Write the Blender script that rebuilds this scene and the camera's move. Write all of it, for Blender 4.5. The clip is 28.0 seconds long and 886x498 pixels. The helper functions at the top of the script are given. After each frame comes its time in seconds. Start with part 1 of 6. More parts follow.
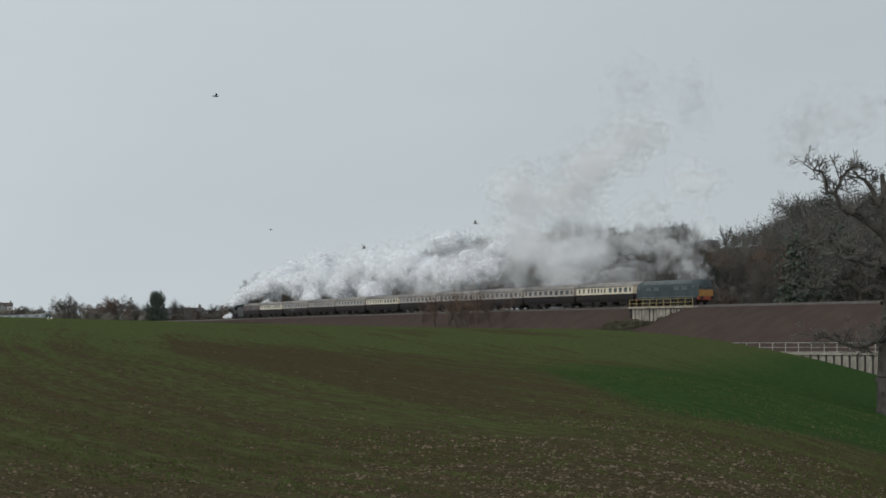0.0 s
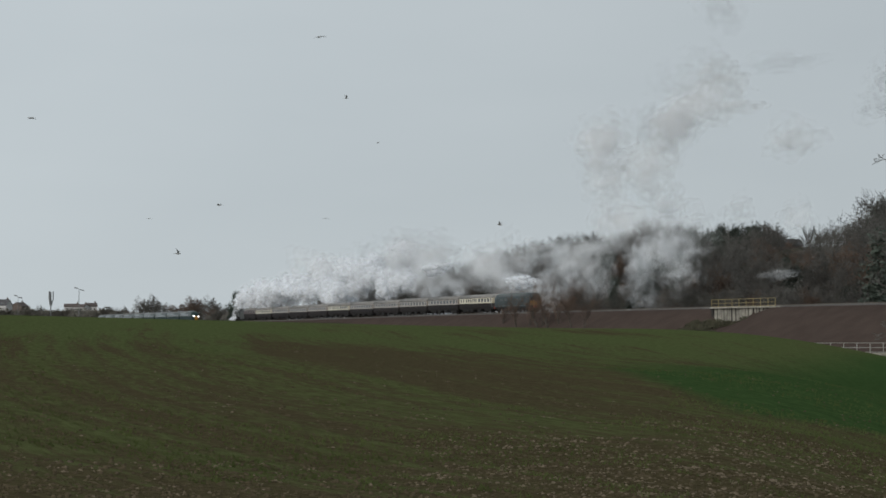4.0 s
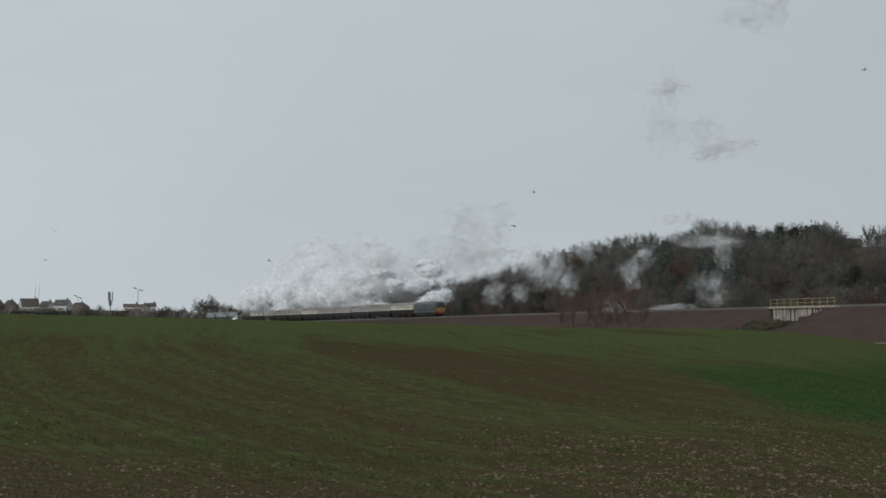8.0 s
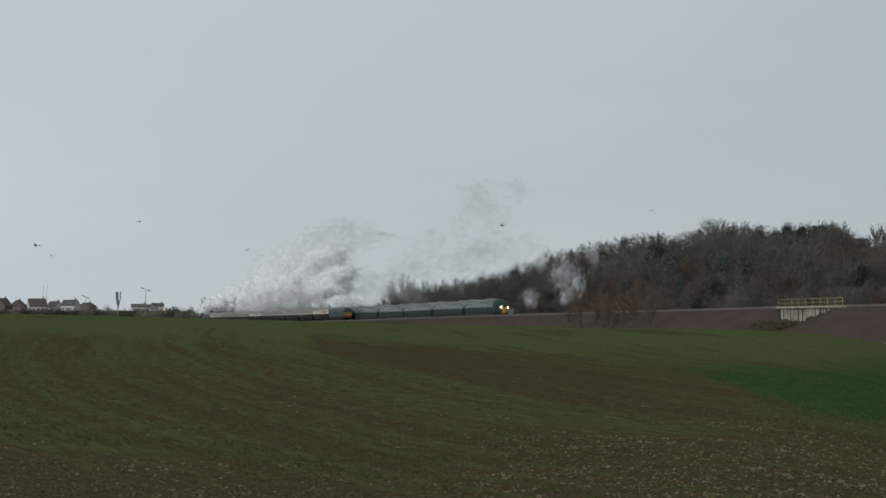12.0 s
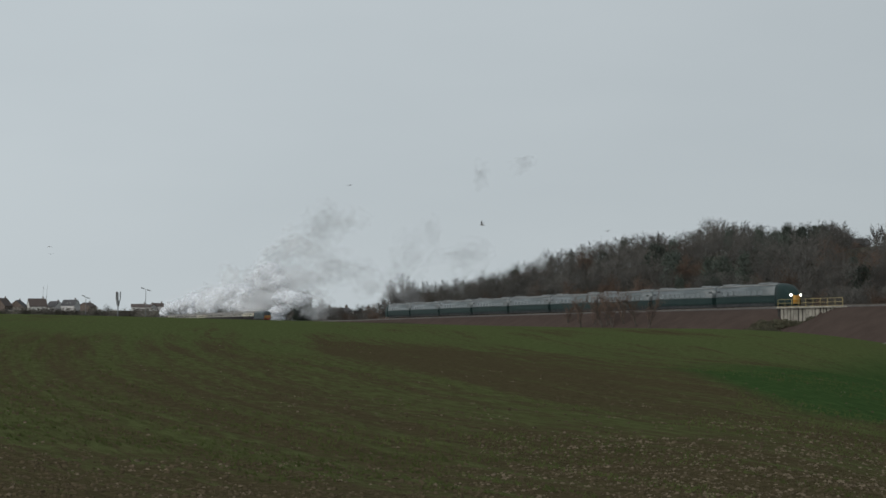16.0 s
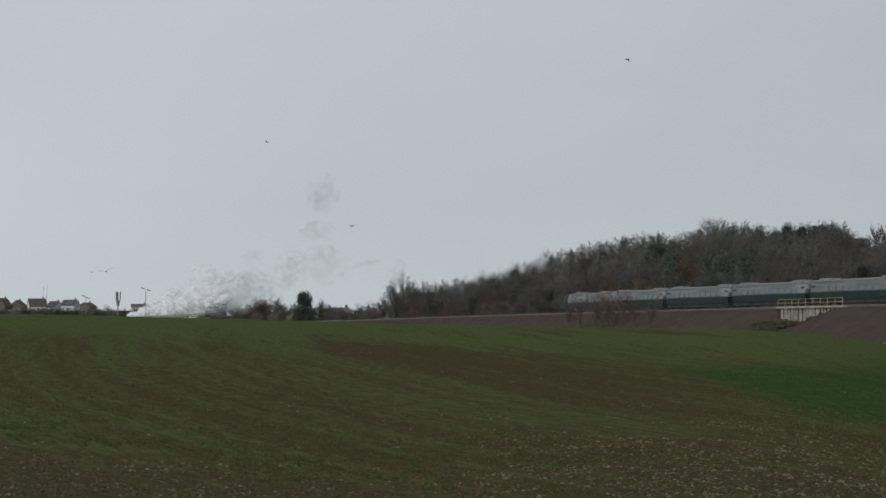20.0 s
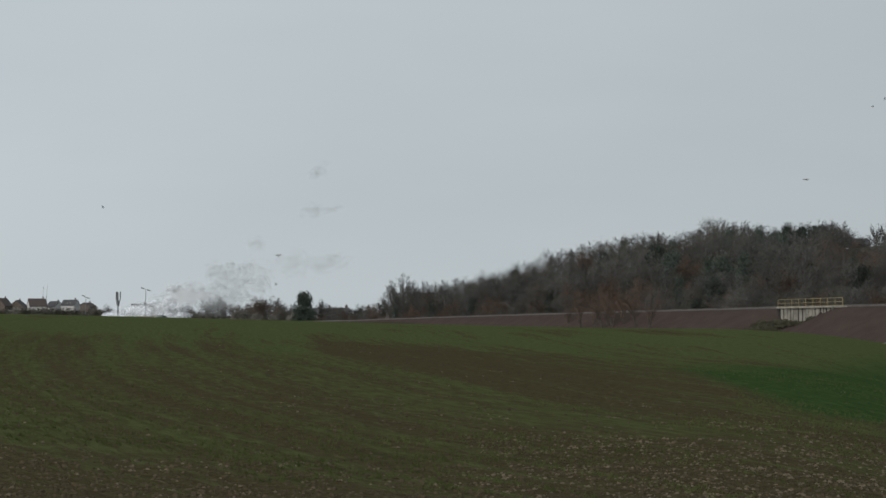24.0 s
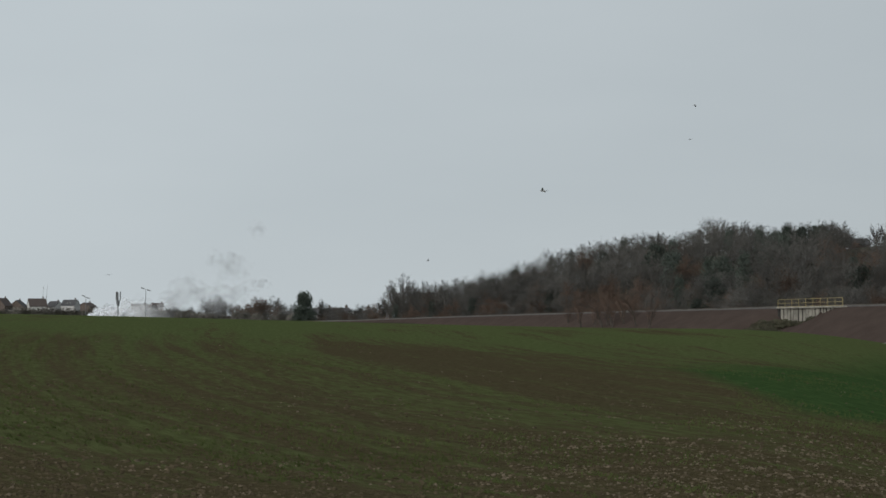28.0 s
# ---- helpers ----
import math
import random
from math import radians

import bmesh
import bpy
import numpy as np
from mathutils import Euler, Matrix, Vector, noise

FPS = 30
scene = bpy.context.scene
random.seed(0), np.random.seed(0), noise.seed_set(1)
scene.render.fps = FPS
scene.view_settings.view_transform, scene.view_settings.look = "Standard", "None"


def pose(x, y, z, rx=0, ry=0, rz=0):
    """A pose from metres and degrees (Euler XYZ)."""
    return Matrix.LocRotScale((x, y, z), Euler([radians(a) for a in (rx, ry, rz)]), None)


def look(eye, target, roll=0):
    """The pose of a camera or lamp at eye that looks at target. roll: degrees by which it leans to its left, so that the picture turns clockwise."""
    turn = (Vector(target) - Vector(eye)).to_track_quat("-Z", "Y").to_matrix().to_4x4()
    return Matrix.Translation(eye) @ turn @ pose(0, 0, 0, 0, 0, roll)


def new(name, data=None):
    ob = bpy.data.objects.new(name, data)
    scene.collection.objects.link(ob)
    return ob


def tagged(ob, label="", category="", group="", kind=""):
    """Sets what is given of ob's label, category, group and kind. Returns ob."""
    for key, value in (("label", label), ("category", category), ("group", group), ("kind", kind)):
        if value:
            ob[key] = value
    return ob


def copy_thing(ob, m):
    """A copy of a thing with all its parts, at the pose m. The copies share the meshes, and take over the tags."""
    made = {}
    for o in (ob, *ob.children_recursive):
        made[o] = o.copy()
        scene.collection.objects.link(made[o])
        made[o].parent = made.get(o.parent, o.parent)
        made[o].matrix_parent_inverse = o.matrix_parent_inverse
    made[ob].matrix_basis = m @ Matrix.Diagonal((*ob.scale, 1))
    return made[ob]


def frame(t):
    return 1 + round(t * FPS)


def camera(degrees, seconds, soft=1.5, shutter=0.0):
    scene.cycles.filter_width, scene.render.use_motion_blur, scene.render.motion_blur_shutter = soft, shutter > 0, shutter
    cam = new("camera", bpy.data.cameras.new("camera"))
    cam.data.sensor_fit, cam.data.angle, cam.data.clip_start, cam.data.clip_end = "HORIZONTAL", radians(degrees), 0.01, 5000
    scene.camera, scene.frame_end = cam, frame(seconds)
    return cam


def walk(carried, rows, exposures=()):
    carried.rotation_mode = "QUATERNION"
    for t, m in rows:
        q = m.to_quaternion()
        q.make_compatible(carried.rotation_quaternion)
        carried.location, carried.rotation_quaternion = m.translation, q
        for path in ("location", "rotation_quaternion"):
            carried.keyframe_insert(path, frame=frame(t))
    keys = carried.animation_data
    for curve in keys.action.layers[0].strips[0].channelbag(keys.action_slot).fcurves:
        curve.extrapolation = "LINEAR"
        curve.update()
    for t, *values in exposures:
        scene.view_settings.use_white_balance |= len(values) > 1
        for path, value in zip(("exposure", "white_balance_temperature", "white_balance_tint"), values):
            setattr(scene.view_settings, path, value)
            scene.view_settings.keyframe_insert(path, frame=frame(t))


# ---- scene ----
# ---- the camera and its way ----
LENS = 28.0
FOCAL = 784 / math.tan(radians(LENS / 2))
EYE = Vector((0.0, 0.0, 2.0))
TILT = 2.53
cam = camera(LENS, 28.0, soft=1.6)
# a tripod head that pans to the left and comes to rest: seconds, degrees still to go
PAN = [(0.0, 4.68), (0.25, 4.42), (0.5, 4.21), (0.75, 4.10), (1.0, 4.03), (1.5, 3.75), (2.0, 3.27), (2.5, 3.01), (3.0, 2.78), (3.5, 2.39),
       (4.5, 1.84), (5.5, 1.44), (6.0, 1.36), (6.5, 1.10), (7.0, 0.80), (7.5, 0.60), (8.0, 0.24), (8.5, 0.04), (9.0, -0.01), (10.0, 0.0), (28.0, 0.0)]
walk(cam, [(t, pose(EYE.x, EYE.y, EYE.z, 90 + TILT, 0, -a)) for t, a in PAN], [(0.0, 0.10), (3.0, 0.05), (7.0, 0.0), (28.0, 0.0)])

# ---- sky and light: a closed grey winter sky ----
world = bpy.data.worlds.new("overcast_sky")
scene.world = world
world.use_nodes = True
wn, wl = world.node_tree.nodes, world.node_tree.links
wn.clear()
w_out = wn.new("ShaderNodeOutputWorld")
w_bg = wn.new("ShaderNodeBackground")
w_sky = wn.new("ShaderNodeTexSky")
w_sky.sky_type, w_sky.sun_disc = "NISHITA", False
w_sky.sun_elevation, w_sky.sun_rotation = radians(25), radians(-141)
w_dim = wn.new("ShaderNodeMix")
w_dim.data_type, w_dim.blend_type = "RGBA", "MULTIPLY"
w_dim.inputs[0].default_value = 1.0
w_dim.inputs[7].default_value = (0.06, 0.06, 0.06, 1)
wl.new(w_sky.outputs[0], w_dim.inputs[6])
w_co = wn.new("ShaderNodeTexCoord")
w_map = wn.new("ShaderNodeMapping")
w_map.inputs["Scale"].default_value = (1.2, 1.2, 4.0)
wl.new(w_co.outputs["Generated"], w_map.inputs["Vector"])
w_noise = wn.new("ShaderNodeTexNoise")
w_noise.inputs["Scale"].default_value, w_noise.inputs["Detail"].default_value = 2.2, 4.0
w_noise.inputs["Roughness"].default_value = 0.5
wl.new(w_map.outputs[0], w_noise.inputs["Vector"])
w_ramp = wn.new("ShaderNodeValToRGB")
w_ramp.color_ramp.elements[0].position, w_ramp.color_ramp.elements[0].color = 0.25, (0.470, 0.524, 0.556, 1)
w_ramp.color_ramp.elements[1].position, w_ramp.color_ramp.elements[1].color = 0.75, (0.528, 0.582, 0.612, 1)
wl.new(w_noise.outputs["Fac"], w_ramp.inputs[0])
w_mix = wn.new("ShaderNodeMix")
w_mix.data_type = "RGBA"
w_mix.inputs[0].default_value = 0.96
wl.new(w_dim.outputs[2], w_mix.inputs[6])
wl.new(w_ramp.outputs[0], w_mix.inputs[7])
# the cloud is thinner to the left
w_xyz, w_side = wn.new("ShaderNodeSeparateXYZ"), wn.new("ShaderNodeMapRange")
w_side.interpolation_type = "SMOOTHSTEP"
w_side.inputs["From Min"].default_value, w_side.inputs["From Max"].default_value = -0.5, 0.6
w_side.inputs["To Min"].default_value, w_side.inputs["To Max"].default_value = 1.07, 0.86
wl.new(w_co.outputs["Generated"], w_xyz.inputs[0])
wl.new(w_xyz.outputs[0], w_side.inputs["Value"])
wl.new(w_side.outputs[0], w_bg.inputs[1])
wl.new(w_mix.outputs[2], w_bg.inputs[0])
wl.new(w_bg.outputs[0], w_out.inputs[0])

sun = new("sun", bpy.data.lights.new("sun", "SUN"))
sun.data.energy, sun.data.angle, sun.data.color = 1.8, radians(50), (1.0, 0.97, 0.93)
sun.matrix_world = look((-60, -75, 45), (0, 0, 0))


scene.cycles.transparent_max_bounces = 192


# ---- materials ----
def nodes_of(name):
    m = bpy.data.materials.new(name)
    m.use_nodes = True
    nt = m.node_tree
    return m, nt, nt.nodes["Principled BSDF"]


def mottled(name, a, b, scale=2.0, rough=0.8, bump=0.0, bump_scale=None, metal=0.0, stretch=(1, 1, 1), vary=0.0, spec=0.3, coords="Object", coat=0.0):
    """Two colours mixed by noise at two scales, with a fine relief, and a difference from piece to piece."""
    m, nt, bsdf = nodes_of(name)
    n, l = nt.nodes, nt.links
    co, mp = n.new("ShaderNodeTexCoord"), n.new("ShaderNodeMapping")
    mp.inputs["Scale"].default_value = stretch
    l.new(co.outputs[coords], mp.inputs["Vector"])
    big, fine = n.new("ShaderNodeTexNoise"), n.new("ShaderNodeTexNoise")
    big.inputs["Scale"].default_value, big.inputs["Detail"].default_value = scale, 4
    fine.inputs["Scale"].default_value, fine.inputs["Detail"].default_value = scale * 9, 3
    l.new(mp.outputs[0], big.inputs["Vector"])
    l.new(mp.outputs[0], fine.inputs["Vector"])
    add = n.new("ShaderNodeMath")
    add.operation = "MULTIPLY_ADD"
    add.inputs[1].default_value = 0.4
    l.new(fine.outputs["Fac"], add.inputs[0])
    l.new(big.outputs["Fac"], add.inputs[2])
    ramp = n.new("ShaderNodeValToRGB")
    ramp.color_ramp.elements[0].position, ramp.color_ramp.elements[0].color = 0.5, (*a, 1)
    ramp.color_ramp.elements[1].position, ramp.color_ramp.elements[1].color = 0.9, (*b, 1)
    l.new(add.outputs[0], ramp.inputs[0])
    colour = ramp.outputs[0]
    if vary:
        info, hsv, mul = n.new("ShaderNodeObjectInfo"), n.new("ShaderNodeHueSaturation"), n.new("ShaderNodeMapRange")
        mul.inputs["To Min"].default_value, mul.inputs["To Max"].default_value = 1 - vary, 1 + vary
        l.new(info.outputs["Random"], mul.inputs["Value"])
        l.new(mul.outputs[0], hsv.inputs["Value"])
        l.new(colour, hsv.inputs["Color"])
        colour = hsv.outputs[0]
    l.new(colour, bsdf.inputs["Base Color"])
    bsdf.inputs["Roughness"].default_value, bsdf.inputs["Metallic"].default_value = rough, metal
    bsdf.inputs["Specular IOR Level"].default_value = spec
    bsdf.inputs["Coat Weight"].default_value = coat
    if bump:
        b_node, b_tex = n.new("ShaderNodeBump"), n.new("ShaderNodeTexNoise")
        b_tex.inputs["Scale"].default_value, b_tex.inputs["Detail"].default_value = bump_scale or scale * 6, 5
        l.new(mp.outputs[0], b_tex.inputs["Vector"])
        l.new(b_tex.outputs["Fac"], b_node.inputs["Height"])
        b_node.inputs["Strength"].default_value = 1.0
        b_node.inputs["Distance"].default_value = bump
        l.new(b_node.outputs[0], bsdf.inputs["Normal"])
    return m


def glowing(name, colour, strength):
    m, nt, bsdf = nodes_of(name)
    bsdf.inputs["Base Color"].default_value = (*colour, 1)
    bsdf.inputs["Emission Color"].default_value = (*colour, 1)
    bsdf.inputs["Emission Strength"].default_value = strength
    return m


M_CREAM = mottled("cream_paint", (0.43, 0.385, 0.285), (0.55, 0.495, 0.375), 0.7, 0.35, vary=0.06, coat=0.3)
M_GREY_CREAM = mottled("greyed_cream_paint", (0.2244, 0.1972, 0.1768), (0.2992, 0.2652, 0.2312), 0.7, 0.4, vary=0.08, coat=0.2)
M_UMBER = mottled("umber_paint", (0.015, 0.014, 0.015), (0.029, 0.024, 0.023), 0.9, 0.65, vary=0.15, spec=0.12)
M_MAROON = mottled("maroon_paint", (0.045, 0.028, 0.026), (0.075, 0.045, 0.040), 0.9, 0.45)
M_ROOF = mottled("coach_roof_grey", (0.150, 0.140, 0.131), (0.235, 0.225, 0.21), 0.8, 0.75, stretch=(0.5, 1, 1), vary=0.12)
M_UNDER = mottled("sooty_underframe", (0.010, 0.010, 0.011), (0.025, 0.022, 0.020), 2.0, 0.8)
M_GLASS = mottled("coach_window_glass", (0.012, 0.014, 0.016), (0.030, 0.032, 0.034), 0.8, 0.08, spec=0.6)
M_BLUE = mottled("faded_blue_paint", (0.028, 0.040, 0.044), (0.048, 0.063, 0.067), 0.5, 0.55, coat=0.05, spec=0.2)
M_BLUE_ROOF = mottled("blue_grey_roof", (0.060, 0.072, 0.072), (0.12, 0.132, 0.13), 0.5, 0.6)
M_YELLOW = mottled("warning_yellow_paint", (0.36, 0.18, 0.03), (0.48, 0.25, 0.045), 1.2, 0.45)
# warning yellow darkened to hold the shade on the diesel's end
M_SHADED_YELLOW = mottled("shaded_yellow_paint", (0.18, 0.092, 0.028), (0.26, 0.135, 0.04), 1.2, 0.5)
M_RED = mottled("buffer_beam_red", (0.14, 0.03, 0.02), (0.20, 0.05, 0.03), 2.0, 0.5)
M_BLACK = mottled("loco_black", (0.012, 0.014, 0.014), (0.028, 0.030, 0.028), 1.5, 0.35)
M_BRASS = mottled("brass", (0.45, 0.30, 0.10), (0.60, 0.42, 0.15), 2.0, 0.3, metal=0.9)
M_IET_GREY = mottled("silver_green_paint", (0.076, 0.092, 0.096), (0.104, 0.120, 0.124), 0.4, 0.4, coat=0.2)
M_IET_GREEN = mottled("dark_green_paint", (0.010, 0.024, 0.023), (0.018, 0.034, 0.032), 0.5, 0.5, spec=0.15)
M_IET_ROOF = mottled("pale_grey_roof", (0.125, 0.137, 0.140), (0.190, 0.202, 0.205), 0.6, 0.6)
M_SKIRT = mottled("grey_skirt", (0.030, 0.034, 0.035), (0.055, 0.058, 0.060), 0.8, 0.8, spec=0.1)
M_LAMP_ON = glowing("lit_headlight", (1.0, 0.97, 0.9), 9.0)
M_RAIL = mottled("rusty_rail_steel", (0.10, 0.075, 0.06), (0.20, 0.16, 0.13), 3.0, 0.5, metal=0.6)
M_SLEEPER = mottled("concrete_sleeper", (0.12, 0.115, 0.10), (0.19, 0.18, 0.165), 3.0, 0.9)
M_BALLAST = mottled("grey_ballast", (0.052, 0.047, 0.043), (0.100, 0.091, 0.084), 1.5, 0.95, bump=0.06, bump_scale=9, coords="Object")
M_CONCRETE = mottled("weathered_concrete", (0.17, 0.16, 0.135), (0.33, 0.31, 0.265), 0.8, 0.9, bump=0.01, bump_scale=14, vary=0.12)
M_RAILING_YELLOW = mottled("yellow_railing_paint", (0.26, 0.205, 0.085), (0.35, 0.285, 0.13), 3.0, 0.5)
M_RAILING_GREY = mottled("galvanised_railing", (0.26, 0.26, 0.24), (0.38, 0.38, 0.35), 3.0, 0.5, metal=0.3)
M_POST_AND_GAP_SHADE = mottled("dark_post_and_gap_shade", (0.022, 0.020, 0.018), (0.045, 0.041, 0.037), 3.0, 0.8)
M_BARK = mottled("wet_bark", (0.045, 0.039, 0.034), (0.095, 0.083, 0.070), 3.0, 0.95, bump=0.02, vary=0.25)
# twig colour is greyed and lightened to carry the wood's distance haze
M_TWIG = mottled("bare_twigs", (0.0690, 0.0670, 0.0615), (0.1180, 0.1140, 0.1050), 0.5, 0.95, vary=0.28, spec=0.05)
M_TWIG_RED = mottled("russet_twigs", (0.0780, 0.0530, 0.0400), (0.1180, 0.0810, 0.0600), 0.5, 0.95, vary=0.3)
M_OAK = mottled("oak_bark", (0.030, 0.0275, 0.024), (0.072, 0.067, 0.060), 2.5, 0.95, bump=0.03, bump_scale=12)
M_IVY = mottled("dark_evergreen_leaves", (0.028, 0.038, 0.030), (0.052, 0.064, 0.050), 0.6, 0.7, vary=0.35)
M_BRAMBLE = mottled("bramble_leaves", (0.045, 0.050, 0.030), (0.095, 0.085, 0.055), 0.8, 0.9, vary=0.3)
# far hedge leaves, their colour raised to include haze and offset self-shadow
M_HEDGE = mottled("winter_hedge_leaves", (0.0960, 0.0928, 0.0800), (0.1680, 0.1552, 0.1344), 0.6, 0.95, vary=0.35, spec=0.05)
M_SLATE = mottled("slate_roof", (0.0510, 0.0510, 0.0540), (0.0840, 0.0828, 0.0840), 1.2, 0.8, vary=0.2)
M_TILE = mottled("brown_tile_roof", (0.0595, 0.0476, 0.0440), (0.0935, 0.0748, 0.0686), 1.2, 0.85, vary=0.2)
M_RENDER = mottled("white_render", (0.42, 0.415, 0.40), (0.55, 0.545, 0.53), 0.4, 0.9, vary=0.15)
M_BRICK = mottled("brown_brick", (0.10, 0.082, 0.072), (0.16, 0.125, 0.108), 1.0, 0.9, vary=0.15)
M_STEEL = mottled("painted_steel_pole", (0.10, 0.105, 0.11), (0.17, 0.175, 0.18), 1.0, 0.6)
M_GULL = mottled("gull_feathers", (0.1500, 0.1500, 0.1500), (0.4500, 0.4500, 0.4500), 3.0, 0.9)
M_GULL_DARK = mottled("gull_wing_feathers", (0.14, 0.14, 0.148), (0.30, 0.30, 0.31), 3.0, 0.9)


# ---- building helpers ----
def part(name, bm, material, parent=None, label=""):
    """One mesh object out of a bmesh (or a finished mesh) under a thing or a part."""
    if isinstance(bm, bpy.types.Mesh):
        me = bm
    else:
        me = bpy.data.meshes.new(name)
        bm.to_mesh(me)
        bm.free()
    if material and not me.materials:
        me.materials.append(material)
    ob = new(name, me)
    if parent:
        ob.parent = parent
    return tagged(ob, label)


def smooth(ob):
    for p in ob.data.polygons:
        p.use_smooth = True
    return ob


def box(bm, x0, x1, y0, y1, z0, z1, bevel=0.0):
    got = bmesh.ops.create_cube(bm, size=1.0, matrix=Matrix.Translation(((x0 + x1) / 2, (y0 + y1) / 2, (z0 + z1) / 2)) @ Matrix.Diagonal((x1 - x0, y1 - y0, z1 - z0, 1)))
    if bevel:
        edges = list({e for v in got["verts"] for e in v.link_edges})
        bmesh.ops.bevel(bm, geom=edges, offset=bevel, segments=2, affect="EDGES", profile=0.5)
    return bm


def boxed(x0, x1, y0, y1, z0, z1, bevel=0.0):
    return box(bmesh.new(), x0, x1, y0, y1, z0, z1, bevel)


def rod(bm, a, b, r0, r1=None, n=10):
    a, b = Vector(a), Vector(b)
    turn = (b - a).to_track_quat("Z", "Y").to_matrix().to_4x4()
    bmesh.ops.create_cone(bm, cap_ends=True, segments=n, radius1=r0, radius2=r0 if r1 is None else r1, depth=(b - a).length,
                          matrix=Matrix.Translation((a + b) / 2) @ turn)
    return bm


def loft(rings, closed=True):
    """A skin over rings of points, capped at both ends."""
    bm = bmesh.new()
    rows = [[bm.verts.new(p) for p in ring] for ring in rings]
    n = len(rows[0])
    for r0, r1 in zip(rows, rows[1:]):
        for i in range(n if closed else n - 1):
            j = (i + 1) % n
            bm.faces.new((r0[i], r0[j], r1[j], r1[i]))
    if closed:
        bm.faces.new(rows[0][::-1])
        bm.faces.new(rows[-1])
    bmesh.ops.recalc_face_normals(bm, faces=bm.faces)
    return bm


class Skin:
    """Points and faces gathered fast."""

    def __init__(self):
        self.v, self.f = [], []

    def tube(self, a, b, r0, r1, n=4):
        d = (b - a)
        if d.length < 1e-6:
            return
        d.normalize()
        u = d.orthogonal().normalized()
        w = d.cross(u)
        k = len(self.v)
        for p, r in ((a, r0), (b, r1)):
            for i in range(n):
                q = 2 * math.pi * i / n
                self.v.append(p + (u * math.cos(q) + w * math.sin(q)) * r)
        for i in range(n):
            j = (i + 1) % n
            self.f.append((k + i, k + j, k + n + j, k + n + i))

    def blade(self, a, b, r):
        """A twig: a three-sided sliver that ends in a point."""
        d = (b - a)
        u = d.orthogonal().normalized() * r
        w = d.normalized().cross(u)
        k = len(self.v)
        self.v += [a + u, a - u * 0.5 + w * 0.87, a - u * 0.5 - w * 0.87, b]
        self.f += [(k, k + 1, k + 3), (k + 1, k + 2, k + 3), (k + 2, k, k + 3)]

    def leaf(self, p, size, rng):
        u = Vector((rng.gauss(0, 1), rng.gauss(0, 1), rng.gauss(0, 1))).normalized()
        w = u.orthogonal().normalized()
        k = len(self.v)
        self.v += [p - u * size, p + w * size * 0.6, p + u * size, p - w * size * 0.6 + u.cross(w) * size * 0.3]
        self.f += [(k, k + 1, k + 2, k + 3)]

    def mesh(self, name, material=None):
        me = bpy.data.meshes.new(name)
        me.from_pydata([tuple(p) for p in self.v], [], self.f)
        if material:
            me.materials.append(material)
        return me


# ---- the plan: the railway runs straight away to the left ----
V = math.atan(994 / FOCAL)
ALONG, ACROSS = Vector((-math.sin(V), math.cos(V), 0)), Vector((math.cos(V), math.sin(V), 0))
HEADING = math.degrees(math.atan2(ALONG.y, ALONG.x))
NEAR_TRACK, FAR_TRACK = 131.9, 135.3
RAIL_Z = 5.05


def step(a, b, x):
    k = min(1.0, max(0.0, (x - a) / (b - a)))
    return k * k * (3 - 2 * k)


def grade(s):
    """How the line falls away past the bridge."""
    return 0.25 - 0.27 * step(200, 350, s) - 0.85 * step(300, 560, s)


def on_line(s, q, z=0.0):
    return ALONG * s + ACROSS * q + Vector((0, 0, z + grade(s)))


def field_z(x, y):
    """The swelling field: it rises from the camera to a soft crest and falls away to the right."""
    yy = max(y, 0.0)
    u = min(0.46, max(-0.5, x / max(yy, 2.0)))
    e = 0.0026 - 0.018 * (u - 0.037) - 0.63 * max(0.0, u - 0.13) ** 2 - 0.0018 * step(-0.25, 0.06, u) + 0.0030 * step(0.10, 0.25, u)
    z = 2 + e * yy - 1.7 * (1 - min(yy, 420) / 150) ** 2
    z -= 1.1 * math.exp(-((x - 26) ** 2 + (y - 66) ** 2) / 420)
    return z


def hill_e(u):
    """How high the wooded hill's ridge stands, as a slope from the eye."""
    return 0.042 * step(-0.04, 0.16, u) + 0.004 * step(0.21, 0.25, u) - 0.002 * step(0.27, 0.3, u)


def ground_z(x, y):
    z = field_z(x, y)
    q = x * ACROSS.x + y * ACROSS.y
    s = x * ALONG.x + y * ALONG.y
    far = step(300, 460, y)
    z = z * (1 - far) + 3.4 * far
    # the land lifts slowly into the distance, and more under the village
    z += 0.00233 * max(0.0, min(y, 1700) - 600)
    z += (2 + 0.0094 * min(y, 1500) - z) * step(1225, 1275, y) * (1 - step(-0.15, -0.125, x / max(y, 2)))
    beyond = step(NEAR_TRACK - 4, NEAR_TRACK + 40, q)
    z = z * (1 - beyond) + max(z, 3.2) * beyond
    if q > FAR_TRACK + 14 and y > 20:
        u = x / y
        y0 = (FAR_TRACK + 14) / (ACROSS.x * u + ACROSS.y) if u > -0.3 else 9e9
        k = step(0, 150, y - y0)
        z += k * max(0.0, 2 + hill_e(u) * min(y, y0 + 170) - z)
    return z


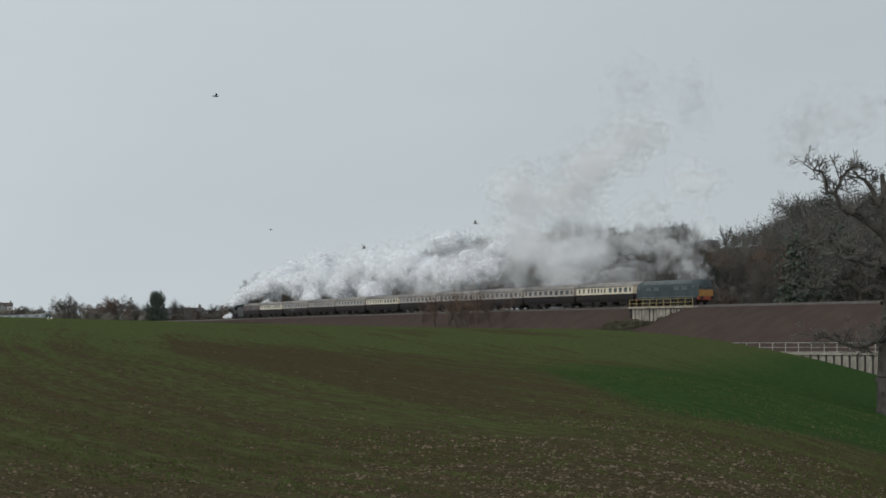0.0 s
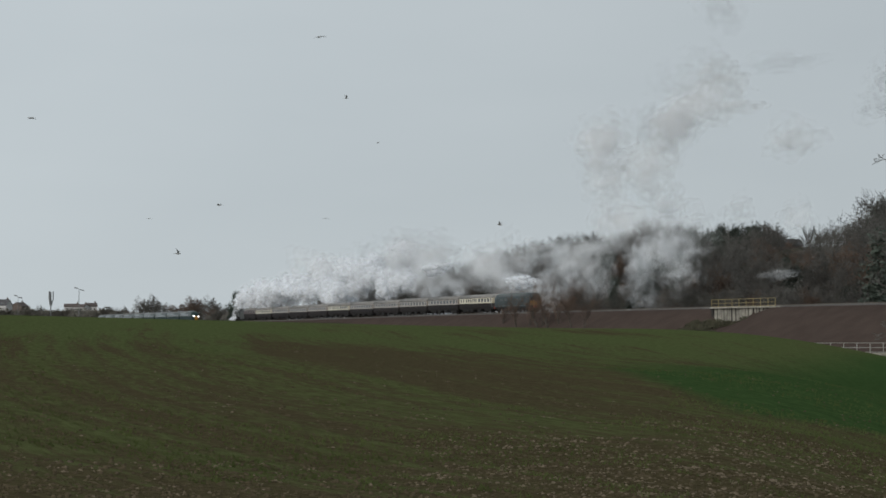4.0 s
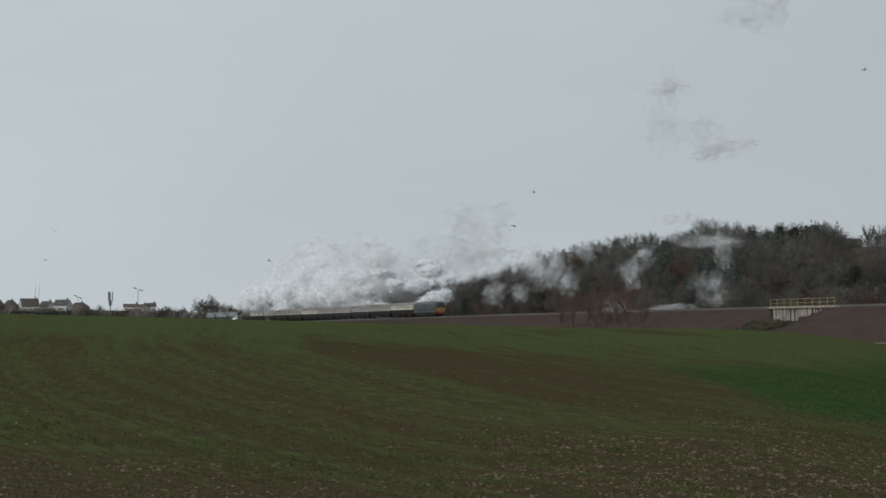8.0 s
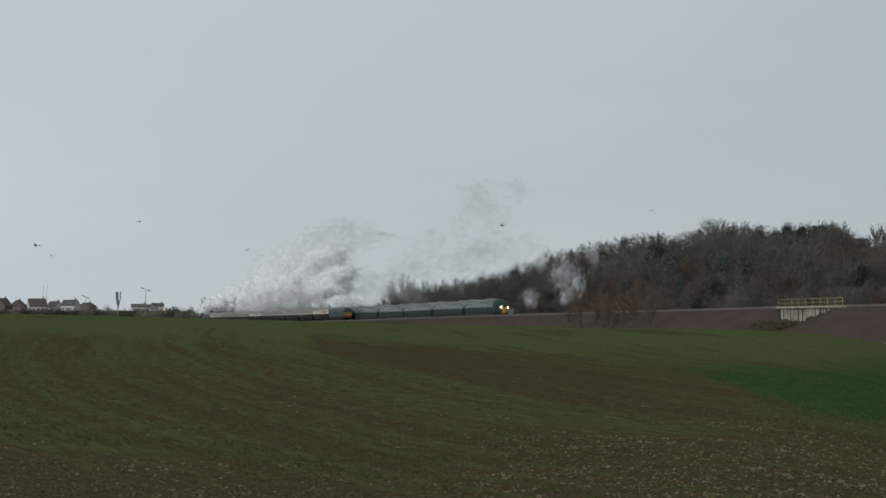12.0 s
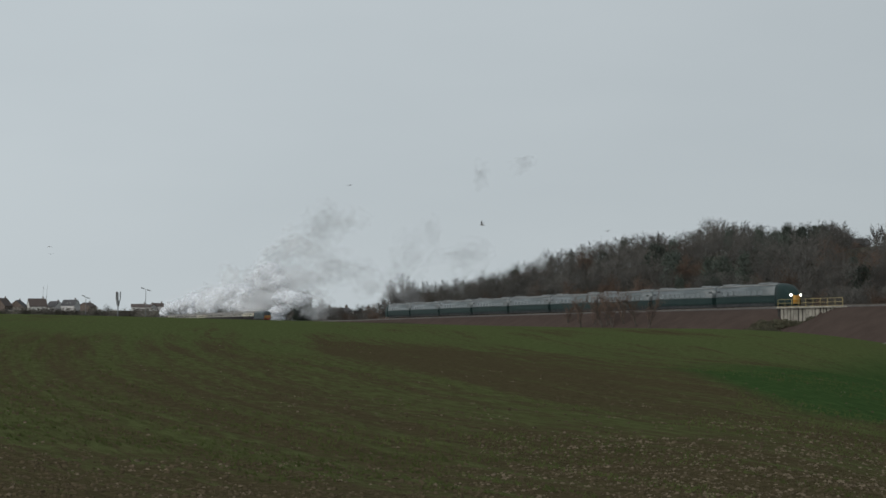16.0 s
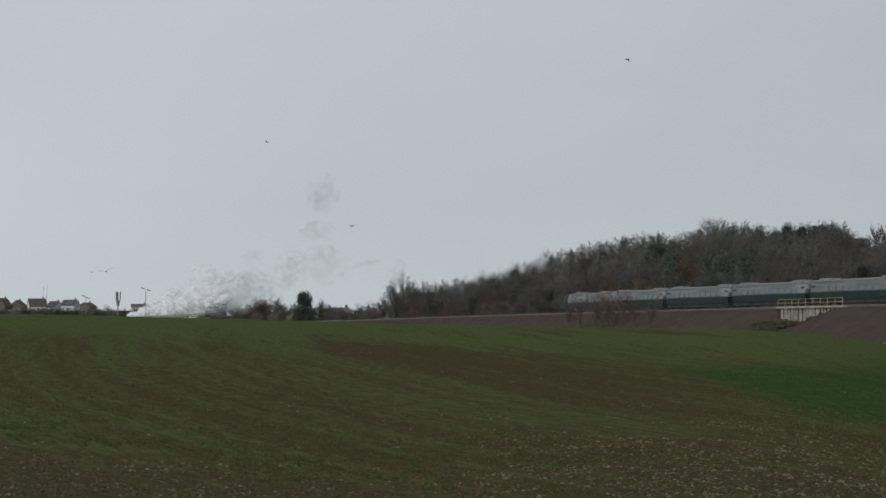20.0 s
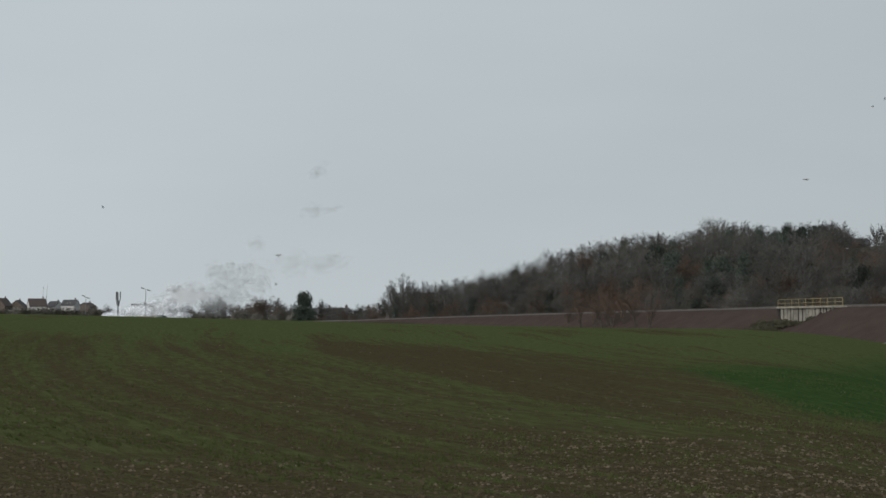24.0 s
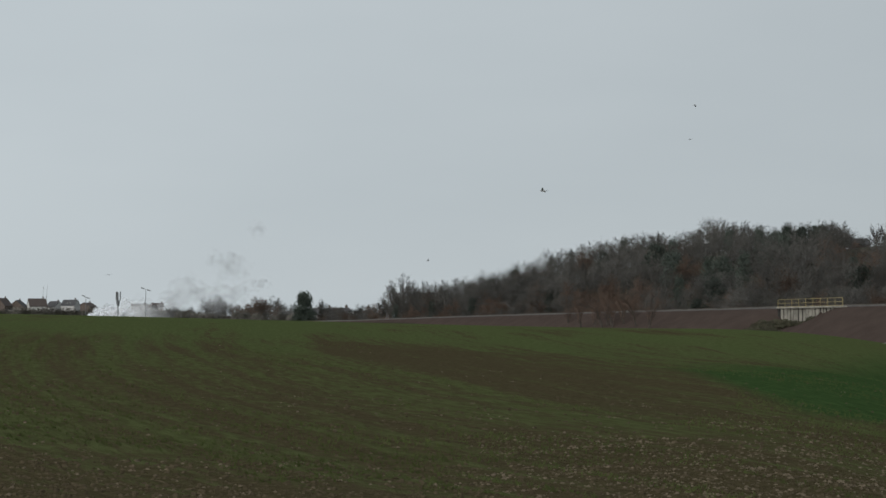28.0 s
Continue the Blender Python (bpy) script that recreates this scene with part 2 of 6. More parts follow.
# ---- the ground: one sheet to the horizon ----
def soil_material():
    """Winter crop in drilled rows on red-brown soil; a lusher patch in the hollow; rough grass further off."""
    m, nt, bsdf = nodes_of("field_soil_and_crop")
    n, l = nt.nodes, nt.links
    geo = n.new("ShaderNodeNewGeometry")

    def noise_at(scale, stretch=(1, 1, 1), turn=0.0, detail=4, rough=0.55):
        # rows run along x of the turned space
        mp, tex = n.new("ShaderNodeMapping"), n.new("ShaderNodeTexNoise")
        mp.vector_type = "TEXTURE"
        mp.inputs["Rotation"].default_value = (0, 0, turn)
        l.new(geo.outputs["Position"], mp.inputs["Vector"])
        sc = n.new("ShaderNodeMapping")
        sc.inputs["Scale"].default_value = stretch
        l.new(mp.outputs[0], sc.inputs["Vector"])
        l.new(sc.outputs[0], tex.inputs["Vector"])
        tex.inputs["Scale"].default_value, tex.inputs["Detail"].default_value, tex.inputs["Roughness"].default_value = scale, detail, rough
        return tex.outputs["Fac"]

    def math_node(op, a, b=None, c=None):
        nd = n.new("ShaderNodeMath")
        nd.operation = op
        for i, v in enumerate((a, b, c)):
            if v is None:
                continue
            if isinstance(v, (int, float)):
                nd.inputs[i].default_value = v
            else:
                l.new(v, nd.inputs[i])
        return nd.outputs[0]

    def span(v, a, b):
        nd = n.new("ShaderNodeMapRange")
        nd.interpolation_type = "SMOOTHSTEP"
        nd.inputs["From Min"].default_value, nd.inputs["From Max"].default_value = a, b
        l.new(v, nd.inputs["Value"])
        return nd.outputs[0]

    def blend(fac, a, b):
        nd = n.new("ShaderNodeMix")
        nd.data_type = "RGBA"
        for i, v in ((0, fac), (6, a), (7, b)):
            if isinstance(v, tuple):
                nd.inputs[i].default_value = (*v, 1)
            else:
                l.new(v, nd.inputs[i])
        return nd.outputs[2]

    xyz = n.new("ShaderNodeSeparateXYZ")
    l.new(geo.outputs["Position"], xyz.inputs[0])
    X, Y = xyz.outputs[0], xyz.outputs[1]
    # the drill rows bend with the slope: across is constant along a row
    across = math_node("MULTIPLY_ADD", math_node("LOGARITHM", math_node("MAXIMUM", Y, 2.0), math.e), 9.2, X)

    def row_noise(wide, long, detail=4, rough=0.55, seed=0.0):
        v, tex = n.new("ShaderNodeCombineXYZ"), n.new("ShaderNodeTexNoise")
        l.new(math_node("MULTIPLY", across, 1 / wide), v.inputs[0])
        l.new(math_node("MULTIPLY", Y, 1 / long), v.inputs[1])
        v.inputs[2].default_value = seed
        l.new(v.outputs[0], tex.inputs["Vector"])
        tex.inputs["Scale"].default_value, tex.inputs["Detail"].default_value, tex.inputs["Roughness"].default_value = 1.0, detail, rough
        return tex.outputs["Fac"]

    bands = row_noise(2.6, 70, 3, 0.5)
    drills = row_noise(0.45, 14, 4, 0.6, 3.0)
    tufts = row_noise(0.16, 0.7, 5, 0.7, 6.0)
    grain = noise_at(9.0, (1, 1, 1), 0, 5, 0.7)
    # how much of the crop has come up: strips along the rows, thin on the brow's shoulder and near the gate
    strip = span(bands, 0.34, 0.66)
    fine = span(drills, 0.38, 0.62)
    cover = math_node("MULTIPLY_ADD", strip, 0.50, math_node("MULTIPLY_ADD", fine, 0.42, math_node("MULTIPLY", span(tufts, 0.3, 0.7), 0.42)))

    def away(x, y, sx, sy):
        dx = math_node("MULTIPLY", math_node("SUBTRACT", X, x), 1 / sx)
        dy = math_node("MULTIPLY", math_node("SUBTRACT", Y, y), 1 / sy)
        return math_node("SQRT", math_node("ADD", math_node("MULTIPLY", dx, dx), math_node("MULTIPLY", dy, dy)))

    thin = math_node("SUBTRACT", 1.0, span(away(0.6, 40.0, 8.2, 30.0), 0.0, 1.15))
    cover = math_node("SUBTRACT", cover, math_node("MULTIPLY", thin, 0.26))
    cover = math_node("ADD", cover, math_node("MULTIPLY", span(Y, 52, 85), 0.36))
    # bare scrapes among the crop on the brow
    scrape = math_node("MULTIPLY", span(noise_at(0.16, (1.0, 0.35, 1), 0.2, 5, 0.62), 0.44, 0.66), span(Y, 30, 60))
    cover = math_node("SUBTRACT", cover, math_node("MULTIPLY", math_node("MULTIPLY", scrape, math_node("SUBTRACT", 1.0, span(Y, 120, 150))), 0.42))
    cover = math_node("ADD", cover, math_node("MULTIPLY", math_node("MULTIPLY", span(Y, 24, 40), math_node("SUBTRACT", 1.0, span(X, -7.0, -2.0))), 0.10))
    corner = math_node("SUBTRACT", 1.0, span(math_node("MULTIPLY_ADD", X, 0.9, Y), 11.5, 16.5))
    cover = math_node("SUBTRACT", cover, math_node("MULTIPLY", corner, 0.60))
    stub = math_node("MULTIPLY", math_node("SUBTRACT", 1.0, span(Y, 19.5, 24)), span(math_node("MULTIPLY_ADD", bands, 3.0, X), 1.2, 3.6))
    cover = math_node("SUBTRACT", cover, math_node("MULTIPLY", stub, 0.42))
    fac = span(cover, 0.22, 0.92)
    soil = blend(span(grain, 0.3, 0.7), (0.0440, 0.0370, 0.0205), (0.0740, 0.0615, 0.0345))
    crop = blend(span(tufts, 0.35, 0.7), (0.0530, 0.0600, 0.0245), (0.0800, 0.0925, 0.0380))
    # denser, fresher crop over the brow
    fresh = blend(span(tufts, 0.35, 0.7), (0.0545, 0.0700, 0.0270), (0.0830, 0.1060, 0.0410))
    crop = blend(math_node("MULTIPLY", span(math_node("MULTIPLY_ADD", bands, 30.0, Y), 50, 82), 0.75), crop, fresh)
    base = blend(fac, soil, crop)
    # the lush green hollow beyond the tramline
    edge = math_node("MULTIPLY_ADD", bands, 1.2, X)
    lush = math_node("MULTIPLY", span(edge, 5.6, 6.5), span(math_node("MULTIPLY_ADD", drills, 1.5, Y), 26.2, 28.4))
    lush = math_node("MULTIPLY", lush, math_node("SUBTRACT", 1.0, span(math_node("MULTIPLY_ADD", X, -2.6, math_node("MULTIPLY_ADD", bands, 12.0, Y)), 28, 42)))
    green = blend(span(tufts, 0.3, 0.75), (0.0244, 0.0505, 0.0165), (0.0418, 0.0783, 0.0261))
    base = blend(math_node("MULTIPLY", lush, 0.92), base, green)
    # winter grass and bracken past the railway
    rough_far = span(math_node("MULTIPLY_ADD", X, ACROSS.x, math_node("MULTIPLY", Y, ACROSS.y)), 105, 118)
    far_col = blend(span(noise_at(0.06, (1, 1, 1), 0, 6, 0.65), 0.35, 0.65), (0.060, 0.048, 0.039), (0.052, 0.052, 0.036))
    base = blend(rough_far, base, far_col)
    l.new(base, bsdf.inputs["Base Color"])
    bsdf.inputs["Roughness"].default_value, bsdf.inputs["Specular IOR Level"].default_value = 1.0, 0.0
    bump = n.new("ShaderNodeBump")
    bump.inputs["Strength"].default_value, bump.inputs["Distance"].default_value = 0.8, 0.075
    l.new(math_node("MULTIPLY_ADD", grain, 0.5, math_node("MULTIPLY_ADD", drills, 0.5, tufts)), bump.inputs["Height"])
    l.new(bump.outputs[0], bsdf.inputs["Normal"])
    return m


M_FIELD = soil_material()


def build_ground():
    """Rings round the camera, close together where it looks."""
    turns = [radians(a) for a in np.arange(-24, 26.01, 0.25)] + [radians(a) for a in np.arange(30, 336, 6)]
    dist = [0.6 * 1.036 ** i for i in range(252)]
    verts, faces = [(0, 0, field_z(0, 0))], []
    for d in dist:
        for a in turns:
            x, y = d * math.sin(a), d * math.cos(a)
            z = ground_z(x, y)
            if 4 < d < 130:
                z += 0.035 * noise.noise((x * 0.9, y * 0.9, 0)) + 0.10 * noise.noise((x * 0.12, y * 0.12, 3))
            verts.append((x, y, z))
    n = len(turns)
    for j in range(n):
        faces.append((0, 1 + (j + 1) % n, 1 + j))
    for i in range(len(dist) - 1):
        for j in range(n):
            k = (j + 1) % n
            a, b = 1 + i * n, 1 + (i + 1) * n
            faces.append((a + j, a + k, b + k, b + j))
    me = bpy.data.meshes.new("ground")
    me.from_pydata(verts, [], faces)
    me.materials.append(M_FIELD)
    ob = new("ground", me)
    smooth(ob)
    return tagged(ob, "rolling ploughed field with thin green winter crop", "field", kind="structure")


build_ground()

# ---- the railway: embankment, ballast, rails, bridge ----
M_BANK = mottled("bracken_bank", (0.055, 0.042, 0.036), (0.070, 0.053, 0.0455), 0.35, 1.0, bump=0.05, bump_scale=3.0, spec=0.0)
BRIDGE = (220.5, 238.9)


def bank_top(s):
    """The shoulder on the camera's side: a little higher by the bridge."""
    return 5.0 + 0.35 * step(340, 270, s) if s < 340 else 5.0


def build_bank():
    """The embankment, swept along the line."""
    stations = [-420 + 12 * i for i in range(50)] + [180 + 2 * i for i in range(180)] + [540 + 25 * i for i in range(50)]
    rings = []
    for s in stations:
        # the bank falls away under the bridge: gently from one end, steeply at the other
        hole = min(1.0, max(0.0, (s - BRIDGE[0]) / 11.0)) * (1 - step(BRIDGE[1] - 0.5, BRIDGE[1] + 2.5, s))
        top = 4.65
        row = []
        for q, z in ((-27, -7.5), (-21, -4.2), (-15.5, -1.2), (-11, 1.2), (-7.2, 3.2), (-4.6, top - 0.1), (-3.2, top), (2, top), (7.0, top), (8.5, top - 0.2), (12, 2.4), (18, -1.0), (30, -7)):
            if z < 4:
                q += 0.7 * noise.noise((s * 0.08, q * 0.3, 0))
                z += 0.5 * noise.noise((s * 0.06, q * 0.2, 7))
            if hole > 0 and -5 < q < -3:
                q = q + hole * (1.65 if q < -4 else 0.9)
                z -= hole * (1.7 if q < -2.6 else 0)
            elif q < -5:
                z -= hole * 1.9
            p = on_line(s, NEAR_TRACK + q, z)
            row.append(p)
        rings.append(row)
    ob = part("railway_embankment", loft(rings, closed=False), M_BANK)
    smooth(ob)
    return tagged(ob, "long brown bracken-covered railway embankment", "embankment", kind="structure")


build_bank()


def sweep(name, section, s0, s1, stepping, material, parent=None, jitter=0.0):
    rings = []
    s = s0
    while s <= s1 + 0.01:
        rings.append([on_line(s, q + jitter * noise.noise((s * 0.4, q, 1)), z + jitter * noise.noise((s * 0.4, q, 5))) for q, z in section])
        s += stepping
    return part(name, loft(rings), material, parent)


bed = sweep("ballast_bed", [(NEAR_TRACK - 2.6, 4.60), (NEAR_TRACK - 1.9, 4.88), (FAR_TRACK + 1.9, 4.88), (FAR_TRACK + 2.8, 4.55)], -420, 1650, 6.0, M_BALLAST, jitter=0.06)
tagged(bed, "grey stone ballast under two railway tracks", "ballast", kind="structure")
for q in (NEAR_TRACK, FAR_TRACK):
    track = new("railway_track")
    tagged(track, "running track of rusty rails on concrete sleepers", "track", "railway tracks", "structure")
    for side in (-0.75, 0.75):
        sweep("rail", [(q + side - 0.035, 4.86), (q + side + 0.035, 4.86), (q + side + 0.035, 5.05), (q + side - 0.035, 5.05)], -420, 1650, 30.0, M_RAIL, track)
    sleepers = Skin()
    for i in range(520):
        s = 150 + i * 0.75
        a, b = on_line(s, q - 1.3, 4.90), on_line(s, q + 1.3, 4.90)
        sleepers.tube(a, b, 0.13, 0.13, 4)
    tagged(part("sleepers", sleepers.mesh("sleepers"), M_SLEEPER, track), "row of concrete sleepers", kind="stuff")


def railing(name, a, b, height, bays, material, label, rail_r=0.035, post_r=0.04, group=""):
    """A post and two-rail steel railing from a to b."""
    thing = new(name)
    a, b = Vector(a), Vector(b)
    thing.location = a
    run = b - a
    up = Vector((0, 0, height))
    post = rod(bmesh.new(), (0, 0, 0), up, post_r, n=8)
    me = None
    for i in range(bays + 1):
        ob = part("post", post if me is None else me, material, thing)
        me = ob.data
        ob.location = run * (i / bays)
    for k in (1.0, 0.52, 0.06):
        part("rail", rod(bmesh.new(), up * k, run + up * k, rail_r, n=8), material, thing)
    return tagged(thing, label, "railing", group)


def build_bridge():
    """An underbridge: concrete beam, fluted face of upright slabs, abutments, yellow railing."""
    q = NEAR_TRACK - 3.3
    a, b = BRIDGE
    thing = new("railway_bridge")
    thing.matrix_world = Matrix.Translation(on_line(a, q, -0.18)) @ pose(0, 0, 0, 0, 0, HEADING)
    # own space: x along the line, y to the camera's side
    part("deck_beam", boxed(-0.4, b - a + 0.4, -0.35, 0.5, 4.76, 4.98, 0.04), M_CONCRETE, thing)
    # the wall's near-black colour paints the shade between the slabs
    part("back_wall", boxed(0, b - a, -1.2, -0.02, 0.4, 4.76), M_POST_AND_GAP_SHADE, thing, "face behind the slabs, coloured dark as gap shade")
    rng = random.Random(33)
    x = 0.15
    while x < b - a - 0.3:
        # upright slabs of uneven width, with gaps that show the dark-coloured wall
        w = rng.choice((0.42, 0.55, 0.75, 1.0))
        gap = rng.choice((0.22, 0.35, 0.5))
        w = min(w, b - a - x)
        part("slab", boxed(x, x + w, 0, 0.09 + rng.uniform(-0.03, 0.05), 2.5 + rng.uniform(0, 0.35), 4.76, 0.02), M_CONCRETE, thing)
        x += w + gap
    for x in (-0.6, b - a):
        part("abutment", boxed(x, x + 0.6, -0.4, 0.2, 0.5, 4.76, 0.05), M_POST_AND_GAP_SHADE, thing)
    tagged(thing, "pale concrete railway underbridge with upright slabs", "bridge")
    railing("bridge_railing", on_line(a - 0.2, q - 0.3, 4.80), on_line(b + 0.2, q - 0.3, 4.80), 1.15, 9, M_RAILING_YELLOW, "yellow painted steel railing along the railway bridge", 0.03, 0.04)


build_bridge()

# the lower parapet past the field's edge
LOW_A, LOW_B = Vector((42.0, 180, -0.58)), Vector((61.5, 181.5, -0.58))
railing("parapet_railing", LOW_A + Vector((0, 0, 0)), LOW_B, 1.0, 14, M_RAILING_GREY, "pale galvanised railing on a low concrete parapet wall", 0.03, 0.04)


def build_parapet():
    run = LOW_B - LOW_A
    length = run.length
    thing = new("parapet_wall")
    thing.matrix_world = Matrix.Translation(LOW_A) @ pose(0, 0, 0, 0, 0, math.degrees(math.atan2(run.y, run.x)))
    part("coping", boxed(-0.2, length + 0.2, -0.25, 0.35, -0.28, -0.01, 0.03), M_CONCRETE, thing)
    n_bays = 23
    panel = post = None
    for i in range(n_bays):
        w = length / n_bays
        ob = part("panel", boxed(0.09, w - 0.09, -0.05, 0.18, -4.2, -0.28, 0.02) if panel is None else panel, M_CONCRETE, thing)
        panel = ob.data
        ob.location = (i * w, 0, 0)
        ob = part("post", boxed(-0.1, 0.1, -0.12, 0.2, -4.2, -0.28, 0.02) if post is None else post, M_POST_AND_GAP_SHADE, thing)
        post = ob.data
        ob.location = (i * w, 0, 0)
    return tagged(thing, "low pale concrete parapet wall with dark posts", "wall")


build_parapet()


# ---- trains; own space: x forward, y to the left, z up from the rail ----
def wheel_mesh(name, r):
    bm = rod(bmesh.new(), (0, -0.07, 0), (0, 0.07, 0), r, n=16)
    rod(bm, (0, -0.10, 0), (0, -0.05, 0), r * 0.93, r * 1.05, n=16)
    rod(bm, (0, 0.02, 0), (0, 0.12, 0), 0.12, n=8)
    me = bpy.data.meshes.new(name)
    bm.to_mesh(me)
    bm.free()
    me.materials.append(M_UNDER)
    return me


WHEEL = wheel_mesh("wheel", 0.46)


def add_bogie(thing, x, base=2.6):
    bog = part("bogie", boxed(-base / 2 - 0.5, base / 2 + 0.5, -1.15, 1.15, 0.42, 0.82, 0.05), M_UNDER, thing)
    bog.location = (x, 0, 0)
    for wx in (-base / 2, base / 2):
        for wy in (-0.78, 0.78):
            w = part("wheel", WHEEL, None, bog)
            w.location = (wx, wy, 0.46)
    return bog


def section_ring(x, profile):
    return [(x, y, z) for y, z in profile] + [(x, -y, z) for y, z in reversed(profile)]


def build_coach(length, upper, lower, windows, label, w=1.38):
    coach = new("coach")
    h = length / 2
    part("lower_side", loft([section_ring(x, [(w - 0.05, 0.98), (w, 1.3), (w, 2.02)]) for x in (-h, h)]), lower, coach)
    part("upper_side", loft([section_ring(x, [(w + 0.004, 2.02), (w, 2.3), (w - 0.06, 3.12)]) for x in (-h, h)]), upper, coach)
    arc = [((w + 0.03) * math.cos(a), 3.14 + 0.76 * math.sin(a)) for a in [radians(k) for k in (0, 12, 28, 45, 62, 78)]]
    smooth(part("roof", loft([section_ring(x, arc) for x in (-h, h)]), M_ROOF, coach))
    for i in range(5):
        part("roof_vent", boxed(-0.25, 0.25, -0.14, 0.14, 3.84, 3.99, 0.05), M_ROOF, coach).location = (-h + (i + 0.7) * length / 5.4, 0, 0)
    me = {}
    for side in (1, -1):
        for x, ww in windows:
            key = (ww, side)
            if key not in me:
                bm = boxed(-ww / 2, ww / 2, -0.02, 0.02, 2.22, 2.98, 0.015)
                me[key] = bpy.data.meshes.new("window")
                bm.to_mesh(me[key])
                bm.free()
                me[key].materials.append(M_GLASS)
            ob = part("window", me[key], None, coach)
            ob.location = (x, side * (w - 0.02), 0)
    part("underframe", boxed(-h + 0.1, h - 0.1, -1.2, 1.2, 0.80, 0.98), M_UNDER, coach)
    for x in (-2.6, 1.8):
        part("battery_box", boxed(x, x + 1.8, -1.25, 1.25, 0.34, 0.80, 0.04), M_UNDER, coach)
    for x in (-h + 3.2, h - 3.2):
        add_bogie(coach, x)
    for x in (-h - 0.22, h):
        part("gangway", boxed(x, x + 0.22, -0.55, 0.55, 1.0, 3.2, 0.04), M_UNDER, coach)
    return tagged(coach, label, "railway coach", "coaches of the steam train")


SALOON = [(-8.9, 0.55)] + [(-7.2 + 2.05 * i, 1.15) for i in range(8)] + [(8.9, 0.55)]
KITCHEN = [(-8.8, 0.5), (-7.3, 1.0), (-5.6, 1.0), (-3.9, 1.0), (-2.2, 1.0), (-0.3, 0.5), (0.8, 0.5), (1.9, 0.5), (3.0, 0.5), (4.1, 0.5), (5.3, 0.5), (7.0, 0.5), (8.6, 0.5)]


def build_loco():
    """A black tender engine, 17.6 m with its tender; origin at the front buffers."""
    e = new("steam_locomotive")
    part("running_plate", boxed(-10.6, -0.5, -1.3, 1.3, 1.30, 1.40, 0.02), M_BLACK, e)
    part("frames", boxed(-10.2, -0.6, -0.6, 0.6, 0.55, 1.30), M_BLACK, e)
    bm = rod(bmesh.new(), (-7.8, 0, 2.62), (-2.6, 0, 2.62), 0.86, 0.76, n=28)
    smooth(part("boiler", bm, M_BLACK, e))
    bm = rod(bmesh.new(), (-2.6, 0, 2.62), (-0.9, 0, 2.62), 0.84, n=28)
    rod(bm, (-0.9, 0, 2.62), (-0.72, 0, 2.62), 0.80, 0.55, n=28)
    part("smokebox", bm, M_BLACK, e)
    part("firebox", boxed(-8.2, -5.9, -0.88, 0.88, 1.45, 3.45, 0.25), M_BLACK, e)
    bm = rod(bmesh.new(), (-1.7, 0, 3.35), (-1.7, 0, 3.95), 0.30, 0.26, n=18)
    rod(bm, (-1.7, 0, 3.90), (-1.7, 0, 4.02), 0.34, n=18)
    part("chimney", bm, M_BLACK, e)
    smooth(part("dome", rod(bmesh.new(), (-4.3, 0, 3.3), (-4.3, 0, 3.85), 0.40, 0.24, n=18), M_BLACK, e))
    part("safety_valve", rod(bmesh.new(), (-6.4, 0, 3.4), (-6.4, 0, 3.85), 0.18, 0.13, n=14), M_BRASS, e, "brass safety valve cover")
    cab = bmesh.new()
    for y in (-1.24, 1.18):
        box(cab, -10.3, -8.1, y, y + 0.06, 1.4, 2.35)
        box(cab, -8.5, -8.1, y, y + 0.06, 2.35, 3.35)
    box(cab, -8.16, -8.1, -1.2, 1.2, 1.4, 3.35)
    part("cab", cab, M_BLACK, e)
    arc = [(1.32 * math.cos(a), 3.3 + 0.55 * math.sin(a)) for a in [radians(k) for k in (0, 25, 50, 75)]]
    part("cab_roof", loft([section_ring(x, arc) for x in (-10.5, -8.0)]), M_BLACK, e)
    part("buffer_beam", boxed(-0.62, -0.45, -1.2, 1.2, 0.82, 1.32, 0.02), M_RED, e, "dull red buffer beam")
    for y in (-0.88, 0.88):
        part("buffer", rod(rod(bmesh.new(), (-0.45, y, 1.06), (-0.08, y, 1.06), 0.10), (-0.08, y, 1.06), (0, y, 1.06), 0.24, n=16), M_BLACK, e)
        part("cylinder", rod(bmesh.new(), (-2.6, y * 1.28, 0.95), (-1.4, y * 1.28, 0.95), 0.33, n=16), M_BLACK, e)
        part("coupling_rod", boxed(-7.9, -3.6, y * 1.2 - 0.04, y * 1.2 + 0.04, 0.72, 0.86, 0.02), M_STEEL, e)
    big, small = wheel_mesh("driving_wheel", 0.88), wheel_mesh("small_wheel", 0.47)
    for y in (-0.80, 0.80):
        for x, me, r in ((-1.3, small, 0.47), (-3.2, small, 0.47), (-4.4, big, 0.88), (-6.4, big, 0.88), (-8.6, big, 0.88)):
            part("wheel", me, None, e).location = (x, y, r)
    tagged(e, "black steam locomotive with tall smokebox and chimney", "locomotive")
    t = new("tender")
    part("tank", boxed(-6.4, -0.5, -1.28, 1.28, 1.25, 2.75, 0.06), M_BLACK, t)
    part("coal_rail", boxed(-4.8, -0.6, -1.2, 1.2, 2.75, 3.1, 0.05), M_BLACK, t)
    part("frames", boxed(-6.5, -0.4, -1.1, 1.1, 0.6, 1.25), M_BLACK, t)
    coal = Skin()
    rng = random.Random(4)
    for i in range(60):
        p = Vector((rng.uniform(-4.6, -0.8), rng.uniform(-1, 1), 3.08 + rng.uniform(0, 0.15)))
        coal.tube(p, p + Vector((rng.uniform(-.2, .2), rng.uniform(-.2, .2), 0.15)), 0.16, 0.06, 5)
    part("coal", coal.mesh("coal"), M_BLACK, t)
